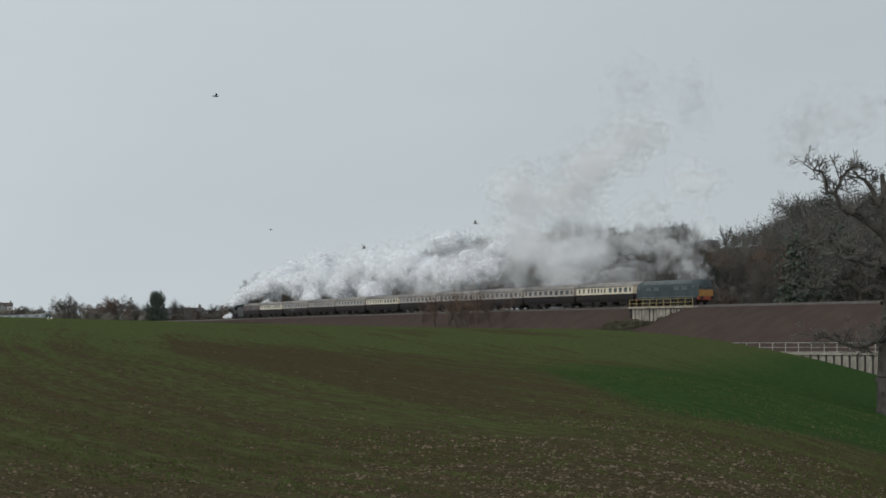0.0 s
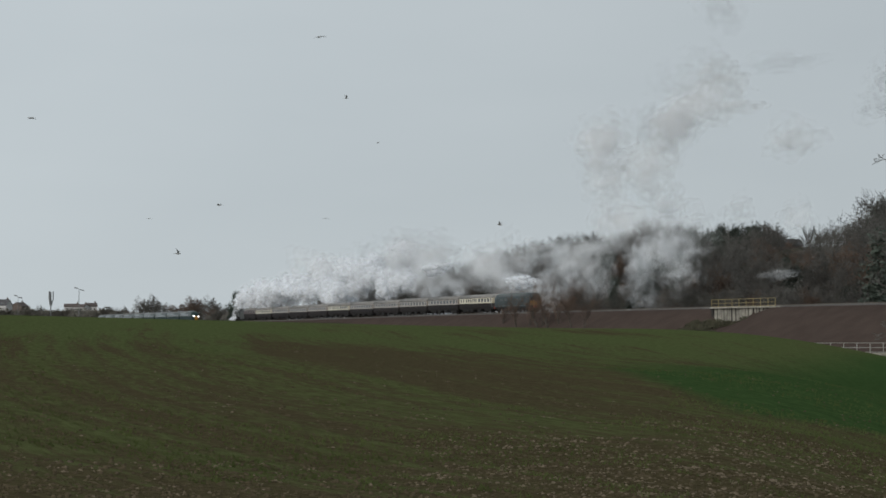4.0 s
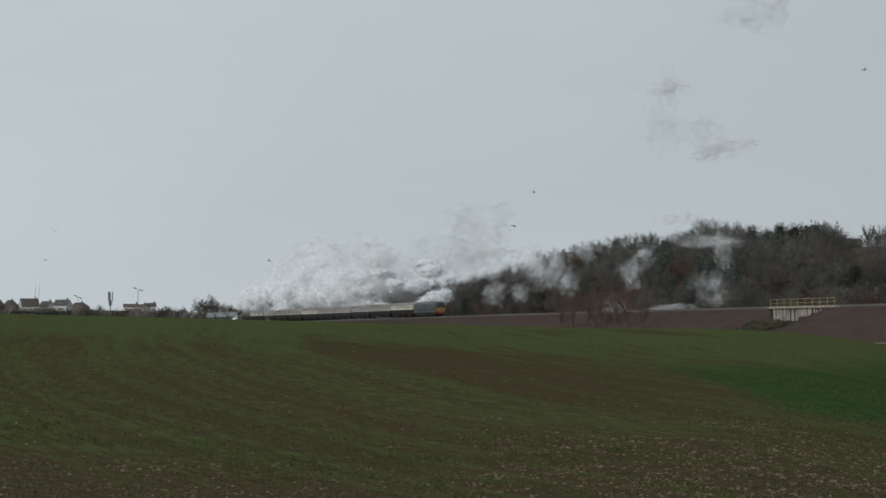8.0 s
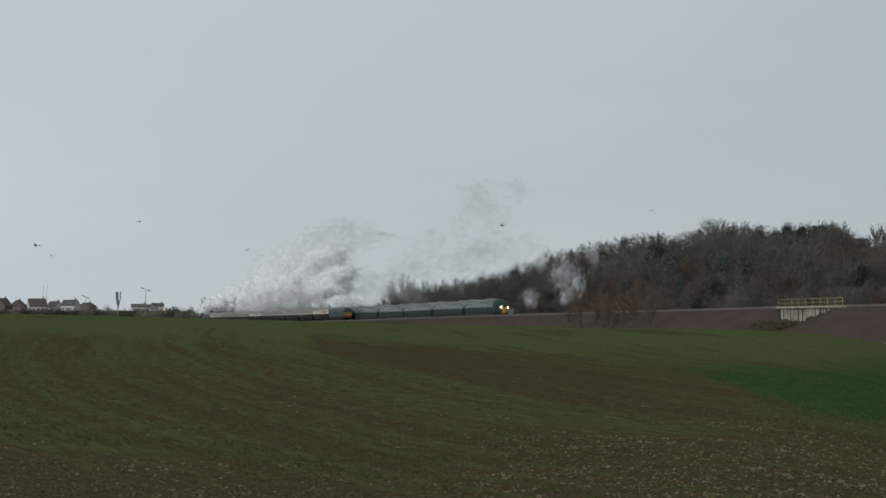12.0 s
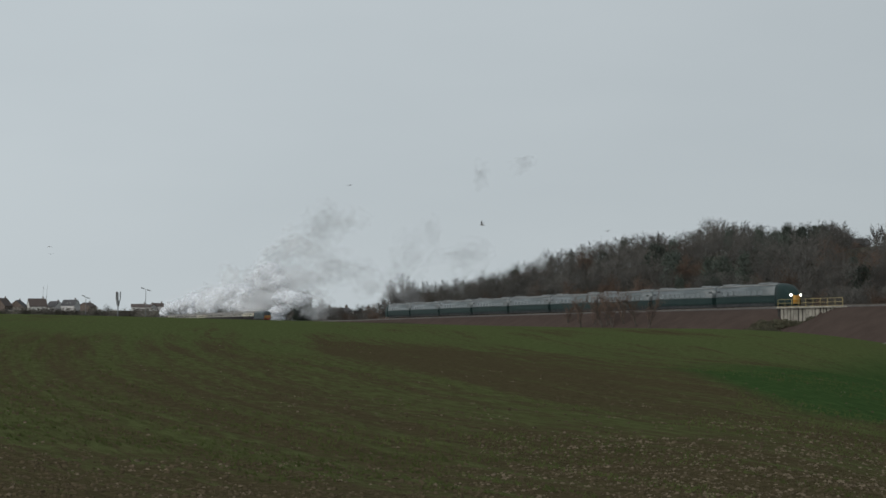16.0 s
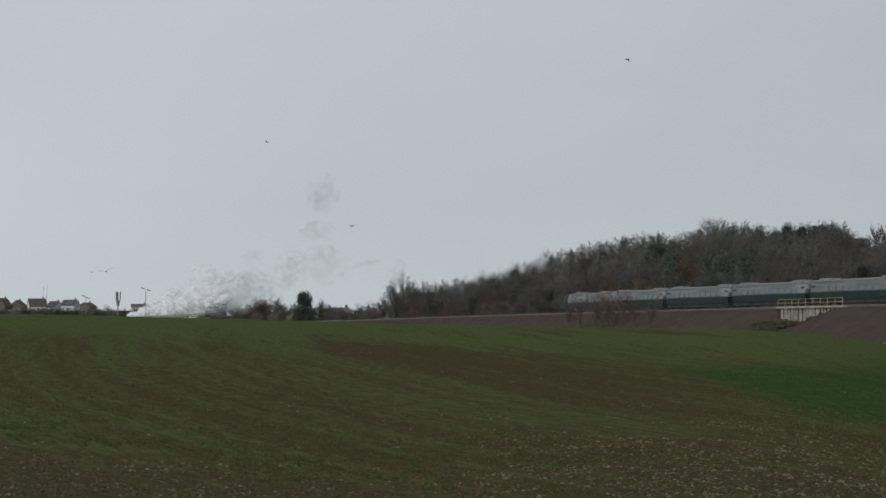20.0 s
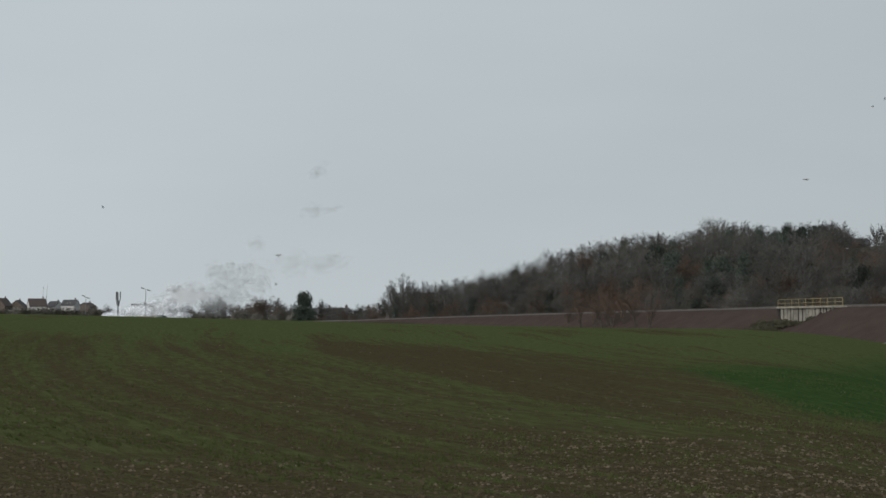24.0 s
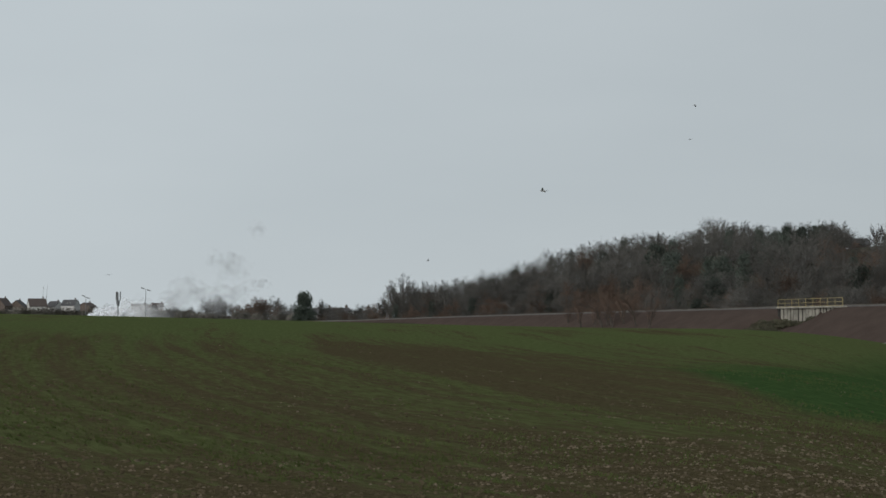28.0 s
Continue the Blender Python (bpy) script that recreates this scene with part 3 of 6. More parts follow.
    for y in (-0.80, 0.80):
        for x in (-1.4, -3.4, -5.4):
            part("wheel", small, None, t).location = (x, y, 0.47)
    return e, tagged(t, "black six-wheeled locomotive tender full of coal", "tender")


def build_diesel():
    """A blue diesel locomotive, 19.3 m, its yellow end to the rear; origin at the middle."""
    d = new("diesel_locomotive")
    side = [(1.32, 1.05), (1.35, 1.5), (1.35, 2.75), (1.27, 3.1), (0.95, 3.5), (0.45, 3.72)]

    def ring(x, k=1.0, drop=0.0):
        return section_ring(x, [(y * k, z - drop * step(1.0, 3.7, z)) for y, z in side])
    smooth_body = part("body", loft([ring(-8.6), ring(8.6)]), M_BLUE, d)
    part("roof_panel", loft([section_ring(x, [(1.22, 3.16), (0.96, 3.54), (0.45, 3.76)]) for x in (-7.2, 7.2)]), M_BLUE_ROOF, d, "pale blue-grey roof panels")
    for end, name in ((-1, "rear_cab"), (1, "front_cab")):
        rings = [ring(end * 8.6), ring(end * 9.05, 0.97, 0.10), ring(end * 9.30, 0.90, 0.55)]
        part(name, loft(rings), M_BLUE, d)
        part("nose_panel", boxed(min(end * 9.30, end * 9.34), max(end * 9.30, end * 9.34), -1.17, 1.17, 1.25, 2.2, 0.015), M_SHADED_YELLOW, d, "bright yellow warning panel")
        for y in (-0.62, 0.62):
            ob = part("windscreen", boxed(-0.03, 0.03, -0.46, 0.46, -0.32, 0.32, 0.02), M_GLASS, d)
            ob.matrix_local = pose(end * 9.26, y, 2.78, 0, -end * 17, 0)
            part("side_window", boxed(-0.35, 0.35, -0.02, 0.02, 2.35, 2.9, 0.02), M_GLASS, d).location = (end * 8.1, y * 2.17, 0)
            part("buffer", rod(rod(bmesh.new(), (end * 9.3, y * 1.4, 1.06), (end * 9.62, y * 1.4, 1.06), 0.1), (end * 9.62, y * 1.4, 1.06), (end * 9.7, y * 1.4, 1.06), 0.24), M_UNDER, d)
        part("buffer_beam", boxed(min(end * 9.05, end * 9.36), max(end * 9.05, end * 9.36), -1.3, 1.3, 0.72, 1.22, 0.03), M_RED, d, "dark red buffer beam")
        bog = add_bogie(d, end * 5.6, 4.2)
        for wy in (-0.78, 0.78):
            part("wheel", WHEEL, None, bog).location = (0, wy, 0.46)
    for s in (1, -1):
        for x in (-5.5, -3.2, 2.8, 5.2):
            part("grille", boxed(-0.75, 0.75, -0.015, 0.015, 2.25, 2.75, 0.01), M_BLUE_ROOF, d).location = (x, s * 1.352, 0)
        part("waist_band", boxed(-8.5, 8.5, -0.01, 0.01, 1.2, 1.32), M_BLUE_ROOF, d).location = (0, s * 1.345, 0)
    part("fuel_tank", boxed(-2.6, 2.6, -1.2, 1.2, 0.3, 0.95, 0.08), M_UNDER, d)
    part("underframe", boxed(-9.0, 9.0, -1.25, 1.25, 0.85, 1.06), M_UNDER, d)
    for x in (-2.2, 0.0, 2.2):
        part("roof_fan", rod(bmesh.new(), (x, 0, 3.70), (x, 0, 3.84), 0.6, n=20), M_BLUE_ROOF, d)
    return tagged(d, "faded blue diesel locomotive with a yellow end", "locomotive")


IET_SIDE = [(1.22, 0.42), (1.32, 0.75), (1.36, 1.25)]
IET_UP = [(1.362, 1.25), (1.36, 1.9), (1.30, 2.7), (1.20, 3.12), (1.02, 3.42)]
IET_TOP = [(1.03, 3.42), (0.75, 3.58), (0.35, 3.66)]


def build_iet_car(length, driving):
    """A car of the long-distance unit; a driving car has its nose towards +x."""
    c = new("express_car")
    h = length / 2
    x1 = h - (4.6 if driving else 0.8)
    part("skirt", loft([section_ring(x, [(1.20, 0.30), (1.24, 0.78)]) for x in (-h + 0.8, x1)]), M_SKIRT, c)
    part("lower_side", loft([section_ring(x, [(1.325, 0.78), (1.36, 1.05), (1.365, 1.86)]) for x in (-h + 0.8, x1)]), M_IET_GREEN, c)
    smooth(part("upper_side", loft([section_ring(x, [(1.362, 1.86), (1.355, 1.98), (1.30, 2.7), (1.20, 3.12), (1.02, 3.42)]) for x in (-h + 0.8, x1)]), M_IET_GREY, c))
    for s in (1, -1):
        part("gutter", boxed(-h + 0.8, x1, s * 1.05 - 0.03, s * 1.05 + 0.03, 3.40, 3.47), M_ROOF, c, "pale roof gutter")
    part("roof", loft([section_ring(x, IET_TOP) for x in (-h + 0.8, x1)]), M_IET_ROOF, c)
    for x, l in ((-h + 2.2, 3.6), (h - 6.2, 3.6) if not driving else (2.0, 3.6)):
        part("roof_unit", boxed(x, x + l, -0.85, 0.85, 3.5, 3.86, 0.1), M_IET_ROOF, c)
    win = None
    for s in (1, -1):
        n_w = 9 if not driving else 7
        for i in range(n_w):
            x = -h + 4.2 + i * 2.05
            ob = part("window", boxed(-0.78, 0.78, -0.012, 0.012, -0.33, 0.33, 0.01) if win is None else win, M_IET_GLASS, c)
            win = ob.data
            ob.matrix_local = pose(x, s * 1.336, 2.36, s * 4.6, 0, 0)
        for x in (-h + 1.6,) + (() if driving else (h - 1.6,)):
            part("door", boxed(-0.6, 0.6, -0.014, 0.014, 0.95, 2.85, 0.01), M_IET_DOOR, c).matrix_local = pose(x, s * 1.352, 0, s * 1.2, 0, 0)
    part("gangway", boxed(-h, -h + 0.82, -0.6, 0.6, 0.9, 3.2, 0.05), M_UNDER, c)
    if not driving:
        part("gangway", boxed(h - 0.82, h, -0.6, 0.6, 0.9, 3.2, 0.05), M_UNDER, c)
    for x in (-h + 4.2, h - (5.6 if driving else 4.2)):
        add_bogie(c, x, 2.7)
    if driving:
        full = [(1.24, 0.35), (1.345, 0.78), (1.362, 1.25), (1.36, 1.9), (1.30, 2.7), (1.20, 3.12), (1.02, 3.42), (0.75, 3.58), (0.35, 3.66)]

        def nose(x, k, top):
            return section_ring(x, [(y * k, 0.35 + (z - 0.35) * top) for y, z in full])
        rings = [nose(x1, 1.0, 1.0), nose(h - 3.4, 0.985, 0.985), nose(h - 2.4, 0.95, 0.93), nose(h - 1.5, 0.89, 0.82), nose(h - 0.8, 0.81, 0.68), nose(h - 0.3, 0.70, 0.55), nose(h, 0.52, 0.42)]
        smooth(part("nose", loft(rings), M_IET_GREEN, c))
        smooth(part("yellow_front", loft([[(x, y * k, z) for y, z in ((-1, 0.55), (1, 0.55), (0.92, zt), (-0.92, zt))] for x, k, zt in ((h - 0.55, 0.86, 2.25), (h + 0.05, 0.62, 1.72))]), M_YELLOW, c, "yellow warning front"))
        part("windscreen", loft([[(x, -k, z0), (x, k, z0), (x - 0.9, k * 0.95, z0 + 0.62), (x - 0.9, -k * 0.95, z0 + 0.62)] for x, k, z0 in ((h - 0.75, 0.82, 2.26), (h - 0.66, 0.78, 2.22))]), M_GLASS, c)
        for y in (-0.80, 0.80):
            part("headlight", rod(bmesh.new(), (h - 0.45, y, 1.86), (h - 0.12, y, 1.84), 0.13, n=14), M_LAMP_ON, c, "lit white headlight")
    for o in c.children:
        o.location.z *= 1.055
        o.scale.z = 1.055
    return tagged(c, "silver-green express train car with dark green lower side", "railway car", "cars of the express train")


M_IET_GLASS = mottled("express_window_glass", (0.090, 0.106, 0.110), (0.120, 0.137, 0.141), 0.5, 0.25, spec=0.4)
M_IET_DOOR = mottled("express_door_paint", (0.022, 0.028, 0.030), (0.036, 0.043, 0.045), 0.5, 0.4)

# steam train: how far along the line its tail is, second by second
STEAM_RUN = [(0, 222.3), (3, 292.5), (8, 413.0), (11, 485.0), (14, 565.0), (17, 656.0), (20, 747.0), (25, 898.0), (28, 990.0)]


def run_at(t):
    for (t0, s0), (t1, s1) in zip(STEAM_RUN, STEAM_RUN[1:]):
        if t <= t1:
            return s0 + (s1 - s0) * (t - t0) / (t1 - t0)
    return STEAM_RUN[-1][1]


STEAM_TRAIN = []
diesel = build_diesel()
STEAM_TRAIN.append((diesel, 9.7))
bright = build_coach(19.4, M_CREAM, M_UMBER, KITCHEN, "umber and bright cream dining coach with grey roof")
plain = build_coach(19.4, M_GREY_CREAM, M_UMBER, SALOON, "umber and greyish cream saloon coach with grey roof")
van = build_coach(15.0, M_MAROON, M_UMBER, [(-5.5, 0.6), (-2.5, 0.8), (1.0, 0.8), (4.5, 0.6)], "dark maroon support coach behind the tender")
tail = 19.4
used = set()
for i in range(10):
    model = bright if i in (0, 5, 9) else plain
    c = copy_thing(model, Matrix.Identity(4)) if model in used else model
    used.add(model)
    STEAM_TRAIN.append((c, tail + 10.2))
    tail += 20.4
STEAM_TRAIN.append((van, tail + 7.7))
tail += 15.4
engine, tender = build_loco()
STEAM_TRAIN.append((tender, tail + 6.7))
STEAM_TRAIN.append((engine, tail + 17.2))
STEAM_FRONT = tail + 17.2
CHIMNEY_AHEAD = -1.7
for ob, off in STEAM_TRAIN:
    ob.matrix_world = Matrix.Translation(on_line(run_at(0) + off, NEAR_TRACK, RAIL_Z)) @ pose(0, 0, 0, 0, 0, HEADING)

# express: nine cars, towards the camera's right on the far track
EXPRESS = []
lead = build_iet_car(25.85, True)
mid = build_iet_car(25.9, False)
CAR = 25.85
for i in range(9):
    if i == 0:
        c, turn = lead, 180
    elif i == 8:
        c, turn = copy_thing(lead, Matrix.Identity(4)), 0
        dark = bpy.data.materials.new("unlit_lamp_glass")
        dark.use_nodes = True
        dark.node_tree.nodes["Principled BSDF"].inputs["Base Color"].default_value = (0.10, 0.02, 0.02, 1)
        for o in c.children:
            if o.name.startswith("headlight"):
                o.data = o.data.copy()
                o.data.materials[0] = dark
                o["label"] = "dull red tail lamp"
    else:
        c, turn = (mid if i == 1 else copy_thing(mid, Matrix.Identity(4))), 0
    EXPRESS.append((c, (i + 0.5) * CAR, turn))


def express_at(t):
    return 449.0 - 33.8 * (t - 10)


for c, off, turn in EXPRESS:
    c.matrix_world = Matrix.Translation(on_line(express_at(0) + off, FAR_TRACK, RAIL_Z)) @ pose(0, 0, 0, 0, 0, HEADING + turn)


# ---- trees ----
def grow(trunk, twigs, rng, base, way, length, r, level, levels, spread, kids, rise, fine=0.022):
    """One limb and what grows out of it."""
    steps = 3 if level < 2 else 2
    p, d = base.copy(), way.normalized()
    pts = [(p.copy(), r)]
    for i in range(steps):
        d = (d + Vector((rng.gauss(0, 1), rng.gauss(0, 1), rng.gauss(0, 1) + rise)) * (0.10 + 0.05 * level)).normalized()
        q = p + d * (length / steps)
        r1 = r * (1 - 0.45 * (i + 1) / steps)
        if level < 2:
            trunk.tube(p, q, pts[-1][1], r1, 6 if level == 0 else 5)
        elif level < levels - 1:
            twigs.tube(p, q, pts[-1][1], r1, 3)
        else:
            twigs.blade(p, q, max(pts[-1][1], fine))
        p = q
        pts.append((p.copy(), r1))
    if level == levels - 1:
        return
    for k in range(kids[level]):
        at = rng.uniform(0.30, 1.0) if level else 0.10 + 0.9 * rng.random() ** 0.8
        i = min(steps - 1, int(at * steps))
        a, b = pts[i], pts[i + 1]
        f = at * steps - i
        start, rr = a[0].lerp(b[0], f), (a[1] + (b[1] - a[1]) * f)
        axis = d.orthogonal().normalized()
        axis.rotate(Matrix.Rotation(rng.uniform(0, 2 * math.pi), 3, d))
        out = (d + axis * spread * rng.uniform(0.6, 1.3)).normalized()
        grow(trunk, twigs, rng, start, out, length * rng.uniform(0.50, 0.78) * (1.0 if level else 0.85), max(rr * 0.62, 0.015), level + 1, levels, spread, kids, rise, fine)


def fit_height(height, *skins):
    """Stretch a plant to its full height, its foot a little in the ground."""
    k = height / max(p.z for s in skins for p in s.v)
    for s in skins:
        s.v = [p * k - Vector((0, 0, 0.25)) for p in s.v]


def build_bare_tree(seed, height, material, kids=(12, 5, 5, 4), spread=0.85, rise=0.25, label="bare winter tree with dense twiggy crown", lean=0.0, fine=0.022):
    rng = random.Random(seed)
    tree = new("tree")
    trunk, twigs = Skin(), Skin()
    grow(trunk, twigs, rng, Vector((0, 0, 0)), Vector((lean, 0, 1)), height * 0.62, height * 0.017, 0, len(kids) + 1, spread, kids, rise, fine)
    fit_height(height, trunk, twigs)
    part("trunk", trunk.mesh("trunk"), M_BARK, tree)
    part("crown", twigs.mesh("crown"), material, tree)
    return tagged(tree, label, "tree", "trees of the wooded hill")


def build_leafy_tree(seed, height, width, material, label, count=1500, cone=0.0, size=0.28):
    rng = random.Random(seed)
    tree = new("tree")
    trunk, leaves = Skin(), Skin()
    trunk.tube(Vector((0, 0, -0.3)), Vector((0, 0, height * 0.9)), height * 0.024, 0.03, 6)
    lumps = []
    for i in range(70 if cone else 38):
        z = rng.uniform(0.05, 0.95) if cone else rng.uniform(0.16, 0.93)
        reach = (1.05 - z) ** cone if cone else math.sin(math.pi * min(1, 0.15 + z * 0.85)) ** 0.6
        a = rng.uniform(0, 2 * math.pi)
        rad = width * 0.5 * reach * (rng.uniform(0.1, 0.92) if cone else rng.uniform(0.3, 0.85))
        c = Vector((math.cos(a) * rad, math.sin(a) * rad, z * height))
        lumps.append((c, width * rng.uniform(0.13, 0.24)))
        trunk.tube(Vector((0, 0, max(0.4, z * height - rad * 0.6))), c, 0.06, 0.02, 4)
    for i in range(count):
        c, r = rng.choice(lumps)
        v = Vector((rng.gauss(0, 1), rng.gauss(0, 1), rng.gauss(0, 0.8))).normalized() * r * rng.uniform(0.55, 1.12)
        leaves.leaf(c + v, size * rng.uniform(0.6, 1.3), rng)
    part("trunk", trunk.mesh("trunk"), M_BARK, tree)
    part("crown", leaves.mesh("crown"), material, tree)
    return tagged(tree, label, "tree", "trees of the wooded hill")


def build_shrub(seed, height, material, label):
    rng = random.Random(seed)
    shrub = new("shrub")
    stems, twigs = Skin(), Skin()
    for i in range(11):
        a = rng.uniform(0, 6.28)
        way = Vector((math.cos(a) * 0.55, math.sin(a) * 0.55, 1))
        grow(stems, twigs, rng, Vector((math.cos(a) * 0.3, math.sin(a) * 0.3, -0.1)), way, height * rng.uniform(0.45, 0.7), 0.045, 1, 4, 0.8, (0, 7, 6), 0.4)
    fit_height(height, stems, twigs)
    part("stem", stems.mesh("stem"), M_BARK, shrub)
    part("crown", twigs.mesh("crown"), material, shrub)
    return tagged(shrub, label, "shrub", "shrubs along the railway")


def build_fan_tree(seed, height, width):
    """A tree that forks low: many limbs sweep up to an egg-shaped crown and break into fine upright sprays."""
    rng = random.Random(seed)
    tree = new("tree")
    trunk, twigs = Skin(), Skin()
    foot, fork = Vector((0, 0, -0.3)), Vector((0, 0, height * 0.42))
    trunk.tube(foot, fork, height * 0.022, height * 0.013, 7)
    trunk.tube(fork, Vector((rng.gauss(0, 0.2), rng.gauss(0, 0.2), height * 0.96)), height * 0.013, 0.02, 5)
    for k in range(30):
        turn = 2.4 * k + rng.uniform(-0.3, 0.3)
        base = height * (0.08 + 0.42 * (k / 30) ** 1.1)
        z = height * min(1.0, 0.36 + 0.62 * ((k * 7) % 30) / 30 + rng.uniform(-0.05, 0.05))
        f = z / height
        reach = width * 0.5 * math.sqrt(max(0.02, 1 - ((f - 0.52) / 0.50) ** 2)) * rng.uniform(0.75, 1.0)
        if f > 0.97:
            reach *= 0.5
        out = Vector((math.cos(turn), math.sin(turn), 0))
        a, c = Vector((0, 0, min(base, z * 0.6))), out * reach + Vector((0, 0, z))
        b = out * reach * 0.75 + Vector((0, 0, a.z + (z - a.z) * 0.42))
        last, steps = None, 7
        for i in range(steps + 1):
            t = i / steps
            p = a * (1 - t) ** 2 + b * 2 * t * (1 - t) + c * t * t
            if 0 < i < steps:
                p += Vector((rng.gauss(0, 1), rng.gauss(0, 1), rng.gauss(0, 1))) * 0.012 * height
            r = height * (0.0085 * (1 - t) + 0.0022)
            if last:
                (trunk if i < 4 else twigs).tube(last[0], p, last[1], r, 4)
                ahead = (p - last[0]).normalized()
                for j in range(0 if i < 3 else 4):
                    way = (ahead + Vector((rng.gauss(0, 0.6), rng.gauss(0, 0.6), rng.gauss(0.25, 0.4)))).normalized()
                    tip = p + way * height * rng.uniform(0.05, 0.11)
                    twigs.tube(p, tip, height * 0.0026, height * 0.0016, 3)
                    for q in range(4):
                        ray = (way + Vector((rng.gauss(0, 0.5), rng.gauss(0, 0.5), rng.gauss(0.15, 0.4)))).normalized()
                        twigs.blade(p.lerp(tip, rng.uniform(0.35, 1.0)), tip + ray * height * rng.uniform(0.02, 0.05), height * 0.0020)
            last = (p, r)
    fit_height(height, trunk, twigs)
    part("trunk", trunk.mesh("trunk"), M_BARK, tree)
    part("crown", twigs.mesh("crown"), M_TWIG, tree)
    return tagged(tree, "tall bare winter tree with upright fan of branches", "tree", "trees of the wooded hill")


FAN = [build_fan_tree(81 + i, 13.0, (9.0, 10.5, 8.0)[i]) for i in range(3)]
BARE = [build_bare_tree(11 + i, 11.0 + (i % 3), M_TWIG if i != 3 else M_TWIG_RED, spread=0.85 + 0.08 * (i % 4), fine=0.042) for i in range(6)]
EVERGREEN = [build_leafy_tree(31 + i, 10.0 + i, 7.5, M_IVY, "dark evergreen tree among bare winter trees", 1900, cone=float(i == 2)) for i in range(3)]
SHRUBS = [build_shrub(51 + i, 3.6, (M_TWIG, M_TWIG_RED, M_TWIG)[i], "bare leafless shrub with fine twigs") for i in range(3)]
DENSE = [build_bare_tree(25 + i, 11.8, M_TWIG if i < 2 else M_TWIG_RED, kids=(14, 6, 5, 4), spread=0.9, rise=0.15, label="round bare tree in a hedge beyond the field", fine=0.085) for i in range(3)]
PARKED = set()


def plant(models, x, y, scale, rng, sink=0.0, z=None, squash=1.0):
    model = rng.choice(models)
    zz = ground_z(x, y) if z is None else z
    m = pose(x, y, zz - sink, 0, 0, rng.uniform(0, 360)) @ Matrix.Diagonal((scale * squash, scale * squash, scale, 1))
    if model in PARKED:
        ob = copy_thing(model, m @ Matrix.Diagonal((1 / model.scale.x, 1 / model.scale.y, 1 / model.scale.z, 1)))
    else:
        PARKED.add(model)
        model.matrix_basis = m
        ob = model
    return ob


def place(u_px, y):
    """World x of a bearing given in the resting picture's width, at the distance y."""
    return (u_px - 784) / FOCAL * y


# the wood's skyline: bearing in the resting picture and height there
SKYLINE = [(690, 496), (740, 490), (790, 486), (844, 480), (904, 460), (984, 440), (1054, 432), (1114, 421), (1174, 411), (1214, 416), (1264, 394), (1310, 392), (1344, 404), (1390, 398),
           (1440, 392), (1490, 396), (1512, 432), (1545, 432), (1570, 412), (1620, 396), (1660, 372), (1700, 346), (1760, 335), (1900, 330)]


def room_above(px, y, z):
    """How tall a tree may stand at z before it tops the wood's skyline."""
    top = float(np.interp(px, [a for a, b in SKYLINE], [b for a, b in SKYLINE]))
    return 2 + (580 - top) / FOCAL * y - z


